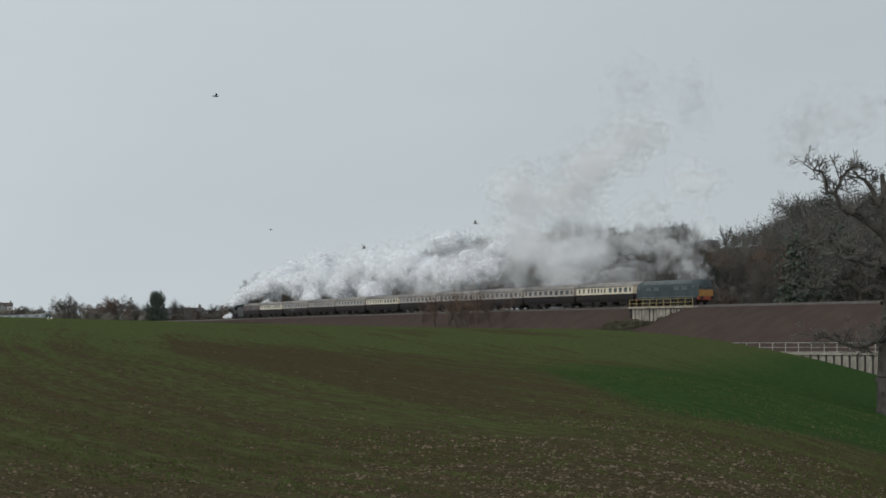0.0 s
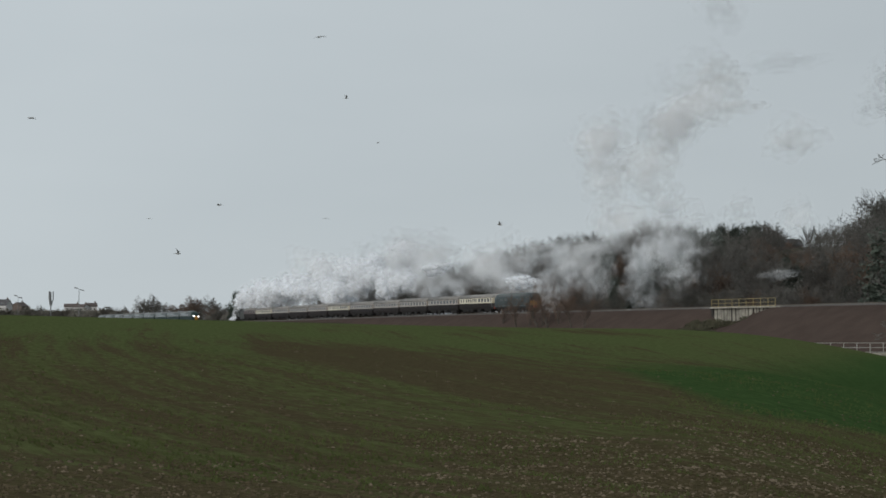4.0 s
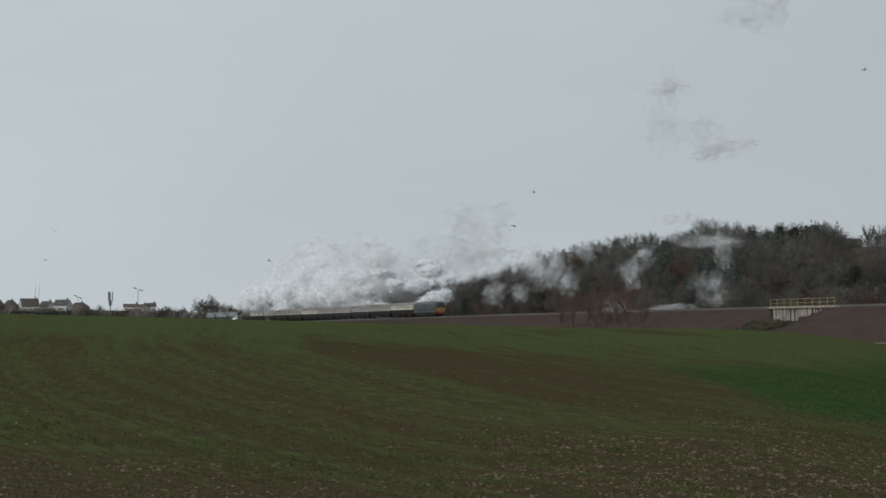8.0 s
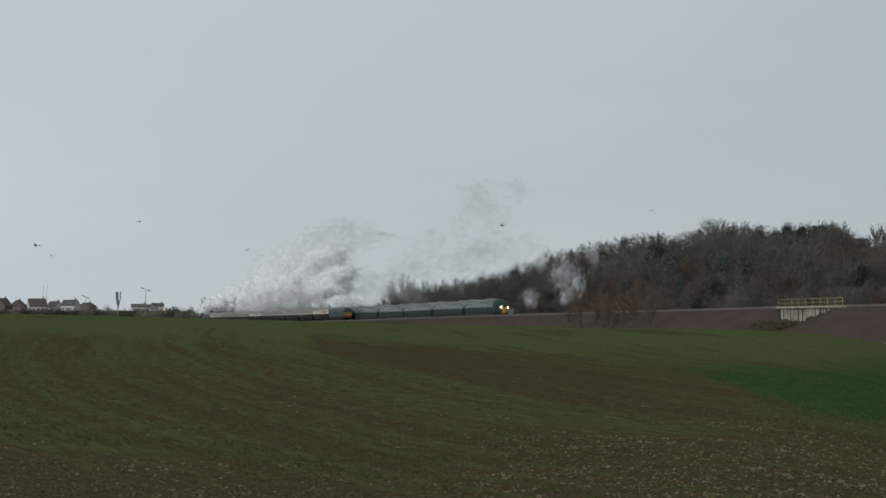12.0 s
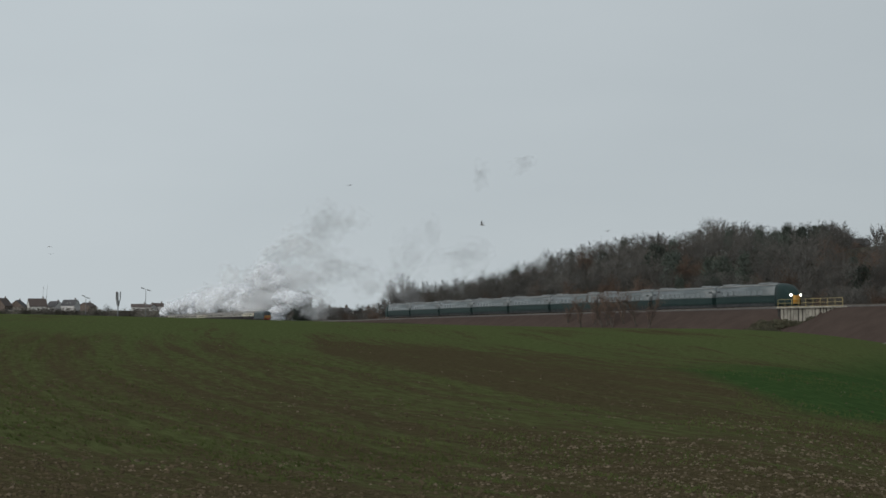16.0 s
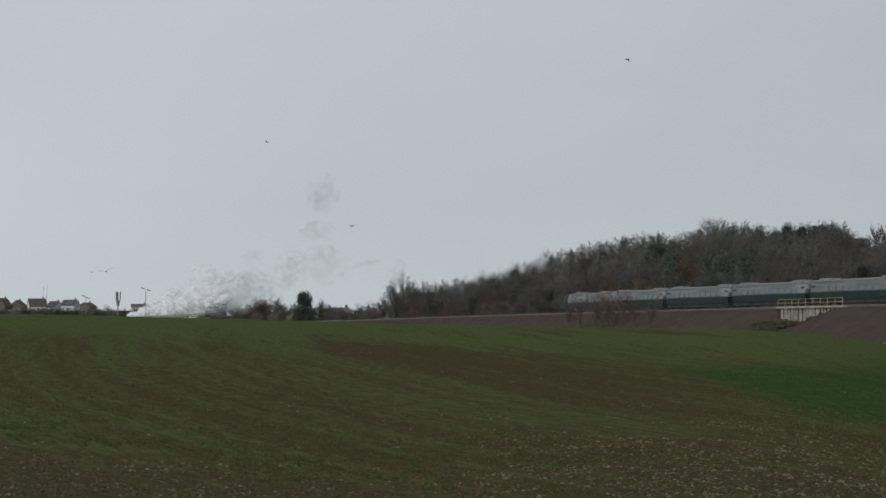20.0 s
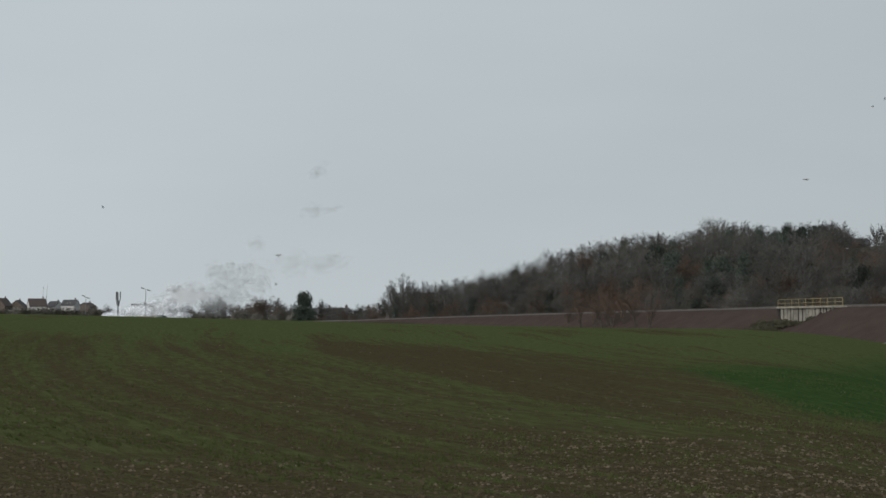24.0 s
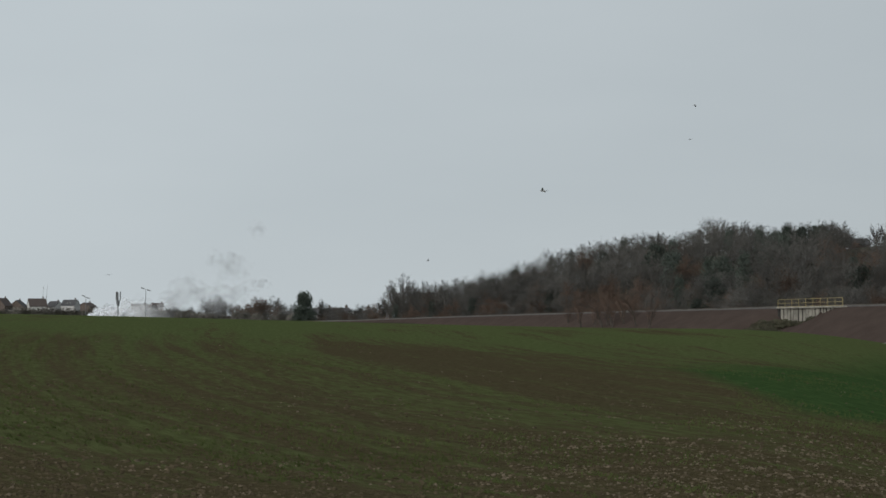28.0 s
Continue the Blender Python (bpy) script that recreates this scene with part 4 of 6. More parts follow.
def build_woods():
    rng = random.Random(7)
    # the hillside, rank behind rank
    for rank in range(7):
        px = 700 + 6 * rank
        while px < 1900:
            u = (px - 784) / FOCAL
            y0 = (FAR_TRACK + 17) / (ACROSS.x * u + ACROSS.y)
            y = y0 + 8 + rank * 25 + rng.uniform(-9, 9)
            x = u * y
            open_top = 1503 < px < 1532 and rank > 3
            room = room_above(px, y, ground_z(x, y)) / 12.0
            size = rng.uniform(0.85, 1.15) * (0.62 if rank == 0 else 0.85 if rank == 1 else 1.0)
            if 1200 < px < 1500 and rank > 2:
                size *= 0.88
            if open_top:
                size *= 0.4
            elif 1503 < px < 1540 and rank > 1:
                size *= 0.62
            size = max(0.28, min(size if px < 1660 else 1.5, room * rng.uniform(0.99, 1.18)))
            green = (0.34 if 1130 < px < 1250 and rank in (1, 2, 3) else 0.30 if 1340 < px < 1480 and rank > 2 else 0.13)
            if px < 860 and rank > 3:
                pass
            elif rng.random() < green and not open_top:
                plant(EVERGREEN, x, y, size * 0.88, rng)
            else:
                plant([BARE[3]] if rank < 2 and (px < 1130 or 1380 < px < 1480) and rng.random() < 0.5 else BARE, x, y, size, rng)
            px += rng.uniform(24, 38) * (1.0 if not open_top else 1.5)
    # the low end of the wood stands thicker
    px = 735
    while px < 1010:
        u = (px - 784) / FOCAL
        y = (FAR_TRACK + 20) / (ACROSS.x * u + ACROSS.y) + rng.uniform(6, 60)
        room = room_above(px, y, ground_z(u * y, y)) / 12.0
        plant(BARE, u * y, y, max(0.3, min(rng.uniform(0.85, 1.15), room * rng.uniform(0.92, 1.1))), rng, squash=1.1)
        px += rng.uniform(6, 12)
    # taller trees that stand out on the ridge
    for px in (1040, 1128, 1168, 1232, 1252, 1272, 1296, 1318, 1336, 1388, 1408, 1446, 1470, 1488, 1500, 1552, 1572, 1604, 1660, 1700):
        u = (px - 784) / FOCAL
        y = (FAR_TRACK + 17) / (ACROSS.x * u + ACROSS.y) + rng.uniform(120, 165)
        plant(FAN, u * y, y, max(0.45, room_above(px, y, ground_z(u * y, y)) / 13.0 * rng.uniform(1.05, 1.18)), rng, squash=1.15)
    # undergrowth all over the slope
    for rank in range(6):
        px = 720 + 5 * rank
        while px < 1880:
            u = (px - 784) / FOCAL
            y = (FAR_TRACK + 20) / (ACROSS.x * u + ACROSS.y) + 16 + rank * 25 + rng.uniform(-10, 10)
            if not (1490 < px < 1620 and rank > 3):
                room = room_above(px, y, ground_z(u * y, y)) / 3.6
                plant(SHRUBS, u * y, y, max(0.4, min(rng.uniform(1.3, 2.1), room * 0.9)), rng, squash=1.4)
            px += rng.uniform(26, 42)
    # scrub between the line and the wood
    px = 690
    while px < 1850:
        for k in range(2):
            u = (px + rng.uniform(-8, 8) - 784) / FOCAL
            y = (FAR_TRACK + 14 + k * 9) / (ACROSS.x * u + ACROSS.y) + rng.uniform(0, 9)
            plant(SHRUBS, u * y, y, rng.uniform(0.8, 1.6), rng)
        px += rng.uniform(22, 36)


build_woods()


def build_far_hedges():
    """The line of trees and bushes past the field's left brow."""
    rng = random.Random(19)
    # bearing, distance, height, kind
    def behind(px, y, gap=25):
        u = (px - 784) / FOCAL
        far = (FAR_TRACK + gap) / (ACROSS.x * u + ACROSS.y) if u > -0.2 else 1190
        return max(y, min(far, 1200))

    for px, y, h, kind in [(365, 640, 10.5, 0), (385, 640, 11.5, 0), (402, 650, 9, 0), (425, 650, 7, 1), (440, 640, 8.5, 2), (455, 640, 9, 2), (470, 640, 10.5, 2), (486, 640, 11, 0), (500, 650, 9, 1),
                           (512, 650, 8, 1), (570, 700, 10.5, 0), (582, 700, 8, 0), (600, 690, 7.5, 0), (615, 690, 6, 1), (630, 690, 6.5, 0), (655, 560, 7, 1), (668, 540, 8.5, 1), (680, 530, 8.5, 0), (692, 515, 11, 0),
                           (703, 508, 13.0, 0), (714, 505, 15.2, 0), (726, 503, 12.5, 0), (744, 496, 12.5, 0), (758, 490, 12.2, 0), (775, 486, 12.0, 0), (795, 478, 12.4, 0), (806, 470, 11.8, 0), (826, 465, 11.6, 0), (842, 455, 12.0, 0), (175, 760, 8, 0), (190, 760, 9, 0), (228, 640, 7, 1), (290, 660, 7.5, 1), (305, 660, 6.5, 0), (320, 660, 7.0, 1), (338, 655, 7, 0)]:
        y, h = behind(px, y), h * behind(px, y) / y
        x = place(px, y)
        if kind == 1:
            plant(SHRUBS, x, y, h / 3.6, rng)
        elif kind == 2:
            plant([DENSE[2]], x, y, h / 11.8, rng, squash=1.1)
        else:
            plant(FAN if 690 < px < 830 else DENSE[:2], x, y, h / (13.0 if 690 < px < 830 else 11.8), rng)
    hedge = [build_leafy_tree(61 + i, 5.0, 7.5, M_HEDGE, "dense dark hedge bush below the houses", 1100, size=0.34) for i in range(2)]
    for h in hedge:
        h.name = "hedge_bush"
        tagged(h, category="bush", group="hedge bushes by the village")
    px = -20
    while px < 345:
        y = behind(px, 600, rng.uniform(16, 24))
        plant(hedge, place(px, y), y, rng.uniform(0.72, 1.05) * y / 610, rng)
        px += rng.uniform(9, 17)
    px = 345
    while px < 690:
        y = behind(px, rng.uniform(560, 620), 18) + (70 if 550 < px < 655 else 0)
        plant(hedge, place(px, y), y, rng.uniform(0.35, 0.75) * y / 590, rng)
        px += rng.uniform(10, 19)
    px = 340
    while px < 700:
        y = behind(px, rng.uniform(560, 640), 22)
        plant(SHRUBS, place(px, y), y, rng.uniform(1.1, 1.9) * y / 600, rng)
        px += rng.uniform(12, 20)
    for px in range(425, 680, 15):
        if 515 < px < 560:
            continue
        y = behind(px, 640, 40)
        plant([DENSE[2], DENSE[0]], place(px, y), y, rng.uniform(0.42, 0.72) * y / 640, rng, squash=1.3)
    con = build_leafy_tree(77, 11.2, 9.0, M_IVY, "dark dense conifer standing above a hedge", 6500, cone=0.55, size=0.3)
    con.matrix_basis = pose(place(538, 660), 660, ground_z(place(538, 660), 660), 0, 0, 0)


build_far_hedges()


# ---- the stag-headed oak at the hollow's edge ----
def build_oak():
    rng = random.Random(5)
    x, y = 23.8, 70.0
    oak = new("oak_tree")
    oak.location = (x, y, ground_z(x, y))
    trunk, limbs, twigs = Skin(), [], Skin()

    def line(points, r0, r1, skin, n=7):
        last = None
        for i, p in enumerate(points):
            r = r0 + (r1 - r0) * i / (len(points) - 1)
            if last:
                skin.tube(last[0], p, last[1], r, n)
            last = (p, r)

    stem = [Vector(p) for p in ((0, 0, -0.4), (0, 0, 0.5), (-0.05, 0, 1.6), (0.0, 0.05, 3.0), (0.12, 0, 4.6), (0.1, 0, 6.2), (-0.05, 0, 7.6), (-0.15, 0, 8.9), (-0.25, 0, 9.8))]
    line(stem[:2], 0.72, 0.54, trunk, 12)
    line(stem[1:], 0.54, 0.08, trunk, 12)
    for i in range(14):
        a = rng.uniform(0, 6.28)
        z = rng.uniform(0.3, 5)
        p = Vector((math.cos(a) * 0.46, math.sin(a) * 0.46, z))
        trunk.tube(p * 1.0, p + Vector((math.cos(a) * 0.12, math.sin(a) * 0.12, 0.08)), 0.16, 0.05, 6)
    # main limbs: sideways reach, depth, height
    runs = [
        [(0, 0, 5.2), (-1.2, 0.2, 5.15), (-2.1, 0.3, 5.5), (-3.0, 0.2, 5.85), (-4.1, 0.0, 5.4)],
        [(0, 0, 7.2), (-0.7, -0.2, 7.85), (-1.4, -0.3, 8.25), (-2.05, -0.2, 8.55), (-2.3, 0.1, 9.1), (-2.75, 0.2, 9.35), (-3.0, 0.2, 10.2), (-3.4, 0.1, 10.25)],
        [(-2.3, 0.1, 9.1), (-2.2, 0.0, 9.6), (-2.0, -0.1, 10.1), (-1.7, -0.2, 10.35)],
        [(0, 0, 3.4), (-0.7, -0.5, 3.2), (-1.6, -0.8, 2.9), (-2.5, -0.8, 3.1), (-3.7, -0.7, 3.4)],
        [(0, 0, 6.4), (-0.9, 0.8, 6.9), (-1.9, 1.1, 7.0), (-2.9, 1.3, 7.3), (-3.6, 1.3, 7.0)],
        [(0, 0, 5.6), (-0.8, -0.9, 6.3), (-1.8, -1.2, 6.4), (-3.0, -1.5, 6.7)],
        [(0, 0, 8.4), (-0.5, 0.3, 9.1), (-0.9, 0.5, 9.9), (-1.3, 0.4, 10.2)],
        [(0, 0, 5.0), (1.2, 0.3, 5.8), (2.6, 0.2, 6.2), (4.0, 0.3, 6.4)],
        [(0, 0, 6.8), (0.9, -0.3, 8.0), (1.9, -0.5, 9.0), (2.6, -0.4, 10.0)],
        [(0, 0, 4.0), (0.9, -0.8, 4.4), (2.2, -1.0, 4.2), (3.4, -1.0, 4.6)],
        [(0, 0, 7.9), (0.5, 0.6, 9.2), (0.9, 0.9, 10.4)],
    ]
    for k, run in enumerate(runs):
        run = [(x0 * 0.9, y0, z0 * 0.97) for x0, y0, z0 in run]
        pts = [Vector(run[0])]
        for p in run[1:]:
            mid = pts[-1].lerp(Vector(p), 0.5) + Vector((rng.gauss(0, 0.10), rng.gauss(0, 0.10), rng.gauss(0, 0.10)))
            pts += [mid, Vector(p)]
        limb = Skin()
        line(pts, 0.17 if k != 2 else 0.08, 0.028, limb, 7)
        limbs.append(limb)
        for i in range(2, len(pts)):
            for j in range(2 if k in (1, 2) and i < len(pts) - 1 else 4):
                a = Vector((rng.gauss(0, 1), rng.gauss(0, 1), rng.gauss(0.35, 0.8))).normalized()
                grow(limb, twigs, rng, pts[i].lerp(pts[i - 1], rng.random()), a, rng.uniform(0.35, 0.8), 0.028, 1, 4, 0.95, (0, 4, 4), 0.2)
    part("trunk", trunk.mesh("trunk"), M_OAK, oak)
    for limb in limbs:
        part("limb", limb.mesh("limb"), M_OAK, oak)
    part("crown", twigs.mesh("crown"), M_TWIG, oak, "sparse fine twigs")
    tagged(oak, "gnarled bare stag-headed oak in a green hollow", "tree")


build_oak()


def build_lineside():
    """Bare saplings and brambles on the camera's side of the bank."""
    rng = random.Random(23)
    sapling = build_bare_tree(71, 8.0, M_TWIG_RED, kids=(8, 5, 4, 3), spread=0.5, rise=0.9, fine=0.015, label="thin bare sapling on the railway embankment")
    for px, h in [(1003, 7.8), (1028, 8.6), (1050, 8.0), (1066, 9.0), (1084, 9.6), (1104, 9.8), (1126, 9.0), (1148, 7.8), (1075, 9.4)]:
        u = (px - 784) / FOCAL
        y = (NEAR_TRACK - 9.5 + rng.uniform(-1.5, 1.5)) / (ACROSS.x * u + ACROSS.y)
        ob = plant([sapling], u * y, y, h / 8.0, rng, z=1.2)
        tagged(ob, "thin bare sapling on the railway embankment", group="saplings on the embankment")
    bramble = build_leafy_tree(91, 2.6, 4.6, M_BRAMBLE, "tangled brown-green bramble bush", 1300, size=0.2)
    bramble.name = "bramble_bush"
    tagged(bramble, category="bush", group="brambles beside the bridge")
    spots = [(s, rng.uniform(-6.3, -4.6)) for s in (224, 226.5, 228.5, 230.5, 232, 233.5, 235)]
    spots += [(rng.uniform(230, 241), rng.uniform(-9.5, -5.0)) for k in range(14)]
    for i, (s, q) in enumerate(spots):
        p = on_line(s, NEAR_TRACK + q, 0)
        k = rng.uniform(0.35, 0.65)
        m = pose(p.x, p.y, 1.5 + (q + 6.3) * 0.5, 0, 0, rng.uniform(0, 360)) @ Matrix.Diagonal((k, k, k * 0.9, 1))
        if i == 0:
            bramble.matrix_basis = m
        else:
            copy_thing(bramble, m @ Matrix.Diagonal([1 / k for k in bramble.scale] + [1]))


build_lineside()


# ---- the village edge past the brow ----
def build_house(px, dist, width, depth, eaves, ridge, wall, roof, turn=0.0, dormers=0):
    h = new("house")
    x = place(px, dist)
    h.matrix_world = pose(x, dist, ground_z(x, dist) - 0.4, 0, 0, turn)
    w, d = width / 2, depth / 2
    bm = bmesh.new()
    box(bm, -w, w, -d, d, 0, eaves)
    part("wall", bm, wall, h)
    gable = loft([[(s * (w - 0.02), -d, eaves), (s * (w - 0.02), d, eaves), (s * (w - 0.02), 0, ridge - 0.15)] for s in (-1, 1)])
    part("gable", gable, wall, h)
    for s in (-1, 1):
        bm = loft([[(x0, s * (d + 0.4), eaves - 0.3), (x0, s * (d + 0.4), eaves - 0.1), (x0, 0, ridge + 0.1), (x0, 0, ridge - 0.1)] for x0 in (-w - 0.3, w + 0.3)])
        part("roof_slope", bm, roof, h)
    if width < 6:
        return tagged(h, "low dark outbuilding on the wooded ridge", "outbuilding")
    ch = part("chimney", boxed(-0.45, 0.45, -0.4, 0.4, ridge - 0.8, ridge + 1.1, 0.03), M_BRICK, h)
    ch.location = (w * 0.7, 0.2, 0)
    for k in (-0.15, 0.15):
        part("chimney_pot", rod(bmesh.new(), (k, 0, ridge + 1.1), (k, 0, ridge + 1.5), 0.12), M_TILE, ch)
    for z in (1.0, 3.6):
        if z + 1.2 > eaves:
            continue
        for fx in (-0.6, -0.05, 0.55):
            win = part("window", boxed(-0.6, 0.6, -0.04, 0.04, 0, 1.15, 0.02), M_RENDER, h, "white window frame")
            win.location = (fx * w, -d - 0.02, z)
            part("pane", boxed(-0.52, 0.52, -0.03, 0.03, 0.08, 1.07), M_GLASS, win).location = (0, -0.03, 0)
    for i in range(dormers):
        dm = part("dormer", boxed(-0.8, 0.8, -1.2, 1.0, 0, 1.3, 0.04), M_RENDER, h, "white dormer window")
        dm.location = ((i - (dormers - 1) / 2) * 2.6, -d * 0.45, eaves + 0.35)
        part("pane", boxed(-0.6, 0.6, -0.03, 0.03, 0.25, 1.1), M_GLASS, dm).location = (0, -1.22, 0)
    return tagged(h, f"distant {'white rendered' if wall is M_RENDER else 'brown brick'} house with {'slate' if roof is M_SLATE else 'brown tiled'} roof", "house", "houses of the village edge")


HOUSES = [(5, 1290, 12, 10, 4.0, 9.6, M_BRICK, M_TILE, 75, 0), (33, 1310, 10, 11, 3.4, 8.2, M_BRICK, M_SLATE, 84, 0), (66, 1285, 12.5, 10, 3.6, 9.2, M_RENDER, M_TILE, 24, 1), (97, 1300, 8.5, 9, 3.2, 7.4, M_RENDER, M_SLATE, -28, 0),
          (125, 1285, 10.5, 10, 4.2, 8.4, M_RENDER, M_SLATE, -14, 2), (155, 1310, 9, 10, 3.6, 6.4, M_BRICK, M_TILE, 65, 0), (246, 1290, 11, 9, 3.2, 5.4, M_RENDER, M_TILE, 10, 0), (264, 1280, 8, 9, 3.0, 5.0, M_RENDER, M_TILE, -25, 0),
          (279, 1300, 8.5, 9, 3.6, 6.0, M_RENDER, M_TILE, 12, 0), (566, 720, 11, 8, 4.4, 6.4, M_RENDER, M_SLATE, 0, 0), (604, 740, 8, 7, 4.4, 6.8, M_RENDER, M_SLATE, 40, 0), (1516, 452, 5.5, 5, 1.4, 2.9, M_BRICK, M_SLATE, 8, 0)]
for px, far, w, d, eaves, ridge, *look_of in HOUSES:
    build_house(px, far, w, d, eaves, ridge, *look_of)


def build_flat_block():
    b = new("flat_roofed_building")
    x = place(637, 700)
    b.matrix_world = pose(x, 700, ground_z(x, 700), 0, 0, 6)
    part("wall", boxed(-4.2, 4.2, -4, 4, 0, 4.6, 0.03), M_RENDER, b)
    part("roof_slab", boxed(-4.6, 4.6, -4.4, 4.4, 4.6, 5.0, 0.03), M_SLATE, b)
    for fx in (-2.8, 0, 2.8):
        part("window", boxed(-0.9, 0.9, -0.05, 0.05, 0, 1.3, 0.02), M_GLASS, b).location = (fx, -4.03, 2.4)
    tagged(b, "small white flat-roofed building behind bare trees", "building")


build_flat_block()


def build_street_lamp(px, dist, top_px, arm, label):
    lamp = new("street_lamp")
    x = place(px, dist)
    z0 = ground_z(x, dist)
    top = 2 + (580 - top_px) / FOCAL * dist
    h = top - z0
    lamp.location = (x, dist, z0)
    part("base", rod(bmesh.new(), (0, 0, -0.2), (0, 0, 1.4), 0.16, 0.14, n=10), M_STEEL, lamp)
    part("pole", rod(bmesh.new(), (0, 0, 1.4), (0, 0, h), 0.11, 0.075, n=10), M_STEEL, lamp)
    for s in (-1, 1):
        part("arm", rod(bmesh.new(), (0, 0, h - 0.1), (s * arm * 0.6, 0.1, h + (0.05 if s > 0 else 0.35)), 0.06, n=8), M_STEEL, lamp)
        hd = part("lamp_head", boxed(-0.55, 0.55, -0.22, 0.22, -0.12, 0.16, 0.06), M_STEEL, lamp)
        hd.matrix_local = pose(s * arm, 0.1, h + (-0.25 if s > 0 else 0.45), 0, 12, 0)
        part("lens", boxed(-0.4, 0.4, -0.16, 0.16, -0.15, -0.11, 0.01), M_GLASS, hd)
    return tagged(lamp, label, "street lamp", "street lamps")


build_street_lamp(258, 560, 513, 1.0, "tall grey street lamp with two heads")
build_street_lamp(152, 600, 526.5, 0.8, "lower grey street lamp with two heads")


def build_mast():
    m = new("telephone_mast")
    x, dist = place(209, 590), 590
    z0 = ground_z(x, dist)
    h = 2 + (580 - 517) / FOCAL * dist - z0
    m.location = (x, dist, z0)
    part("pole", rod(bmesh.new(), (0, 0, -0.2), (0, 0, h - 0.4), 0.24, 0.15, n=12), M_STEEL, m)
    for i in range(3):
        a = 2 * math.pi * i / 3 + 0.4
        c = Vector((math.cos(a) * 0.75, math.sin(a) * 0.75, 0))
        part("bracket", rod(bmesh.new(), (0, 0, h - 3.3), c + Vector((0, 0, h - 2.8)), 0.05, n=6), M_STEEL, m)
        ob = part("antenna", boxed(-0.24, 0.24, -0.12, 0.12, -1.45, 1.45, 0.04), M_STEEL, m)
        ob.matrix_local = pose(c.x, c.y, h - 1.4, 0, 0, math.degrees(a) + 90)
    bm = rod(bmesh.new(), (0, 0, h - 4.6), (0, 0, h - 3.0), 0.42, 0.62, n=12)
    part("collar", bm, M_STEEL, m)
    tagged(m, "grey mobile telephone mast with three antennas", "mast")


build_mast()


def build_posts():
    first = None
    for px in (321, 333):
        x, y = place(px, 520), 520
        if first is None:
            first = new("marker_post")
            part("shaft", rod(bmesh.new(), (0, 0, -0.3), (0, 0, 2.9), 0.09, 0.08, n=10), M_STEEL, first)
            part("cap", rod(bmesh.new(), (0, 0, 2.9), (0, 0, 3.05), 0.10, 0.04, n=10), M_STEEL, first)
            tagged(first, "slim grey marker post beside the railway", "post", "marker posts")
            first.location = (x, y, ground_z(x, y))
        else:
            copy_thing(first, pose(x, y, ground_z(x, y)))


build_posts()


def build_whips():
    """Two thin curved poplars over the roofs."""
    rng = random.Random(2)
    for px, lean in ((75, 0.12), (80, 0.22)):
        t = new("tree")
        trunk, twigs = Skin(), Skin()
        p = Vector((0, 0, -0.2))
        for i in range(9):
            q = p + Vector((lean * 0.35 * (1 + i * 0.2), 0, 1.75))
            trunk.tube(p, q, 0.16 - 0.014 * i, 0.145 - 0.014 * i, 5)
            for k in range(2):
                a = rng.uniform(0, 6.28)
                twigs.blade(q, q + Vector((math.cos(a) * 0.6, math.sin(a) * 0.6, 1.1)), 0.05)
            p = q
        part("trunk", trunk.mesh("trunk"), M_BARK, t)
        part("crown", twigs.mesh("crown"), M_TWIG, t)
        x = place(px, 1240)
        t.location = (x, 1240, ground_z(x, 1240))
        t.scale = (1.25, 1.25, 1.55)
        tagged(t, "thin whippy bare tree leaning over the roofs", "tree", "trees by the houses")


build_whips()


# ---- small stuff on the field: straw clods and the young crop ----
def soil_z(x, y):
    """The top of the tilled soil, with its small swells."""
    d = math.hypot(x, y)
    swell = 0.035 * noise.noise((x * 0.9, y * 0.9, 0)) + 0.10 * noise.noise((x * 0.12, y * 0.12, 3)) if 4 < d < 130 else 0.0
    return ground_z(x, y) + swell


def row_line(a, y):
    """The x of the drill row a at the distance y."""
    return a - 9.2 * math.log(max(y, 2.0))


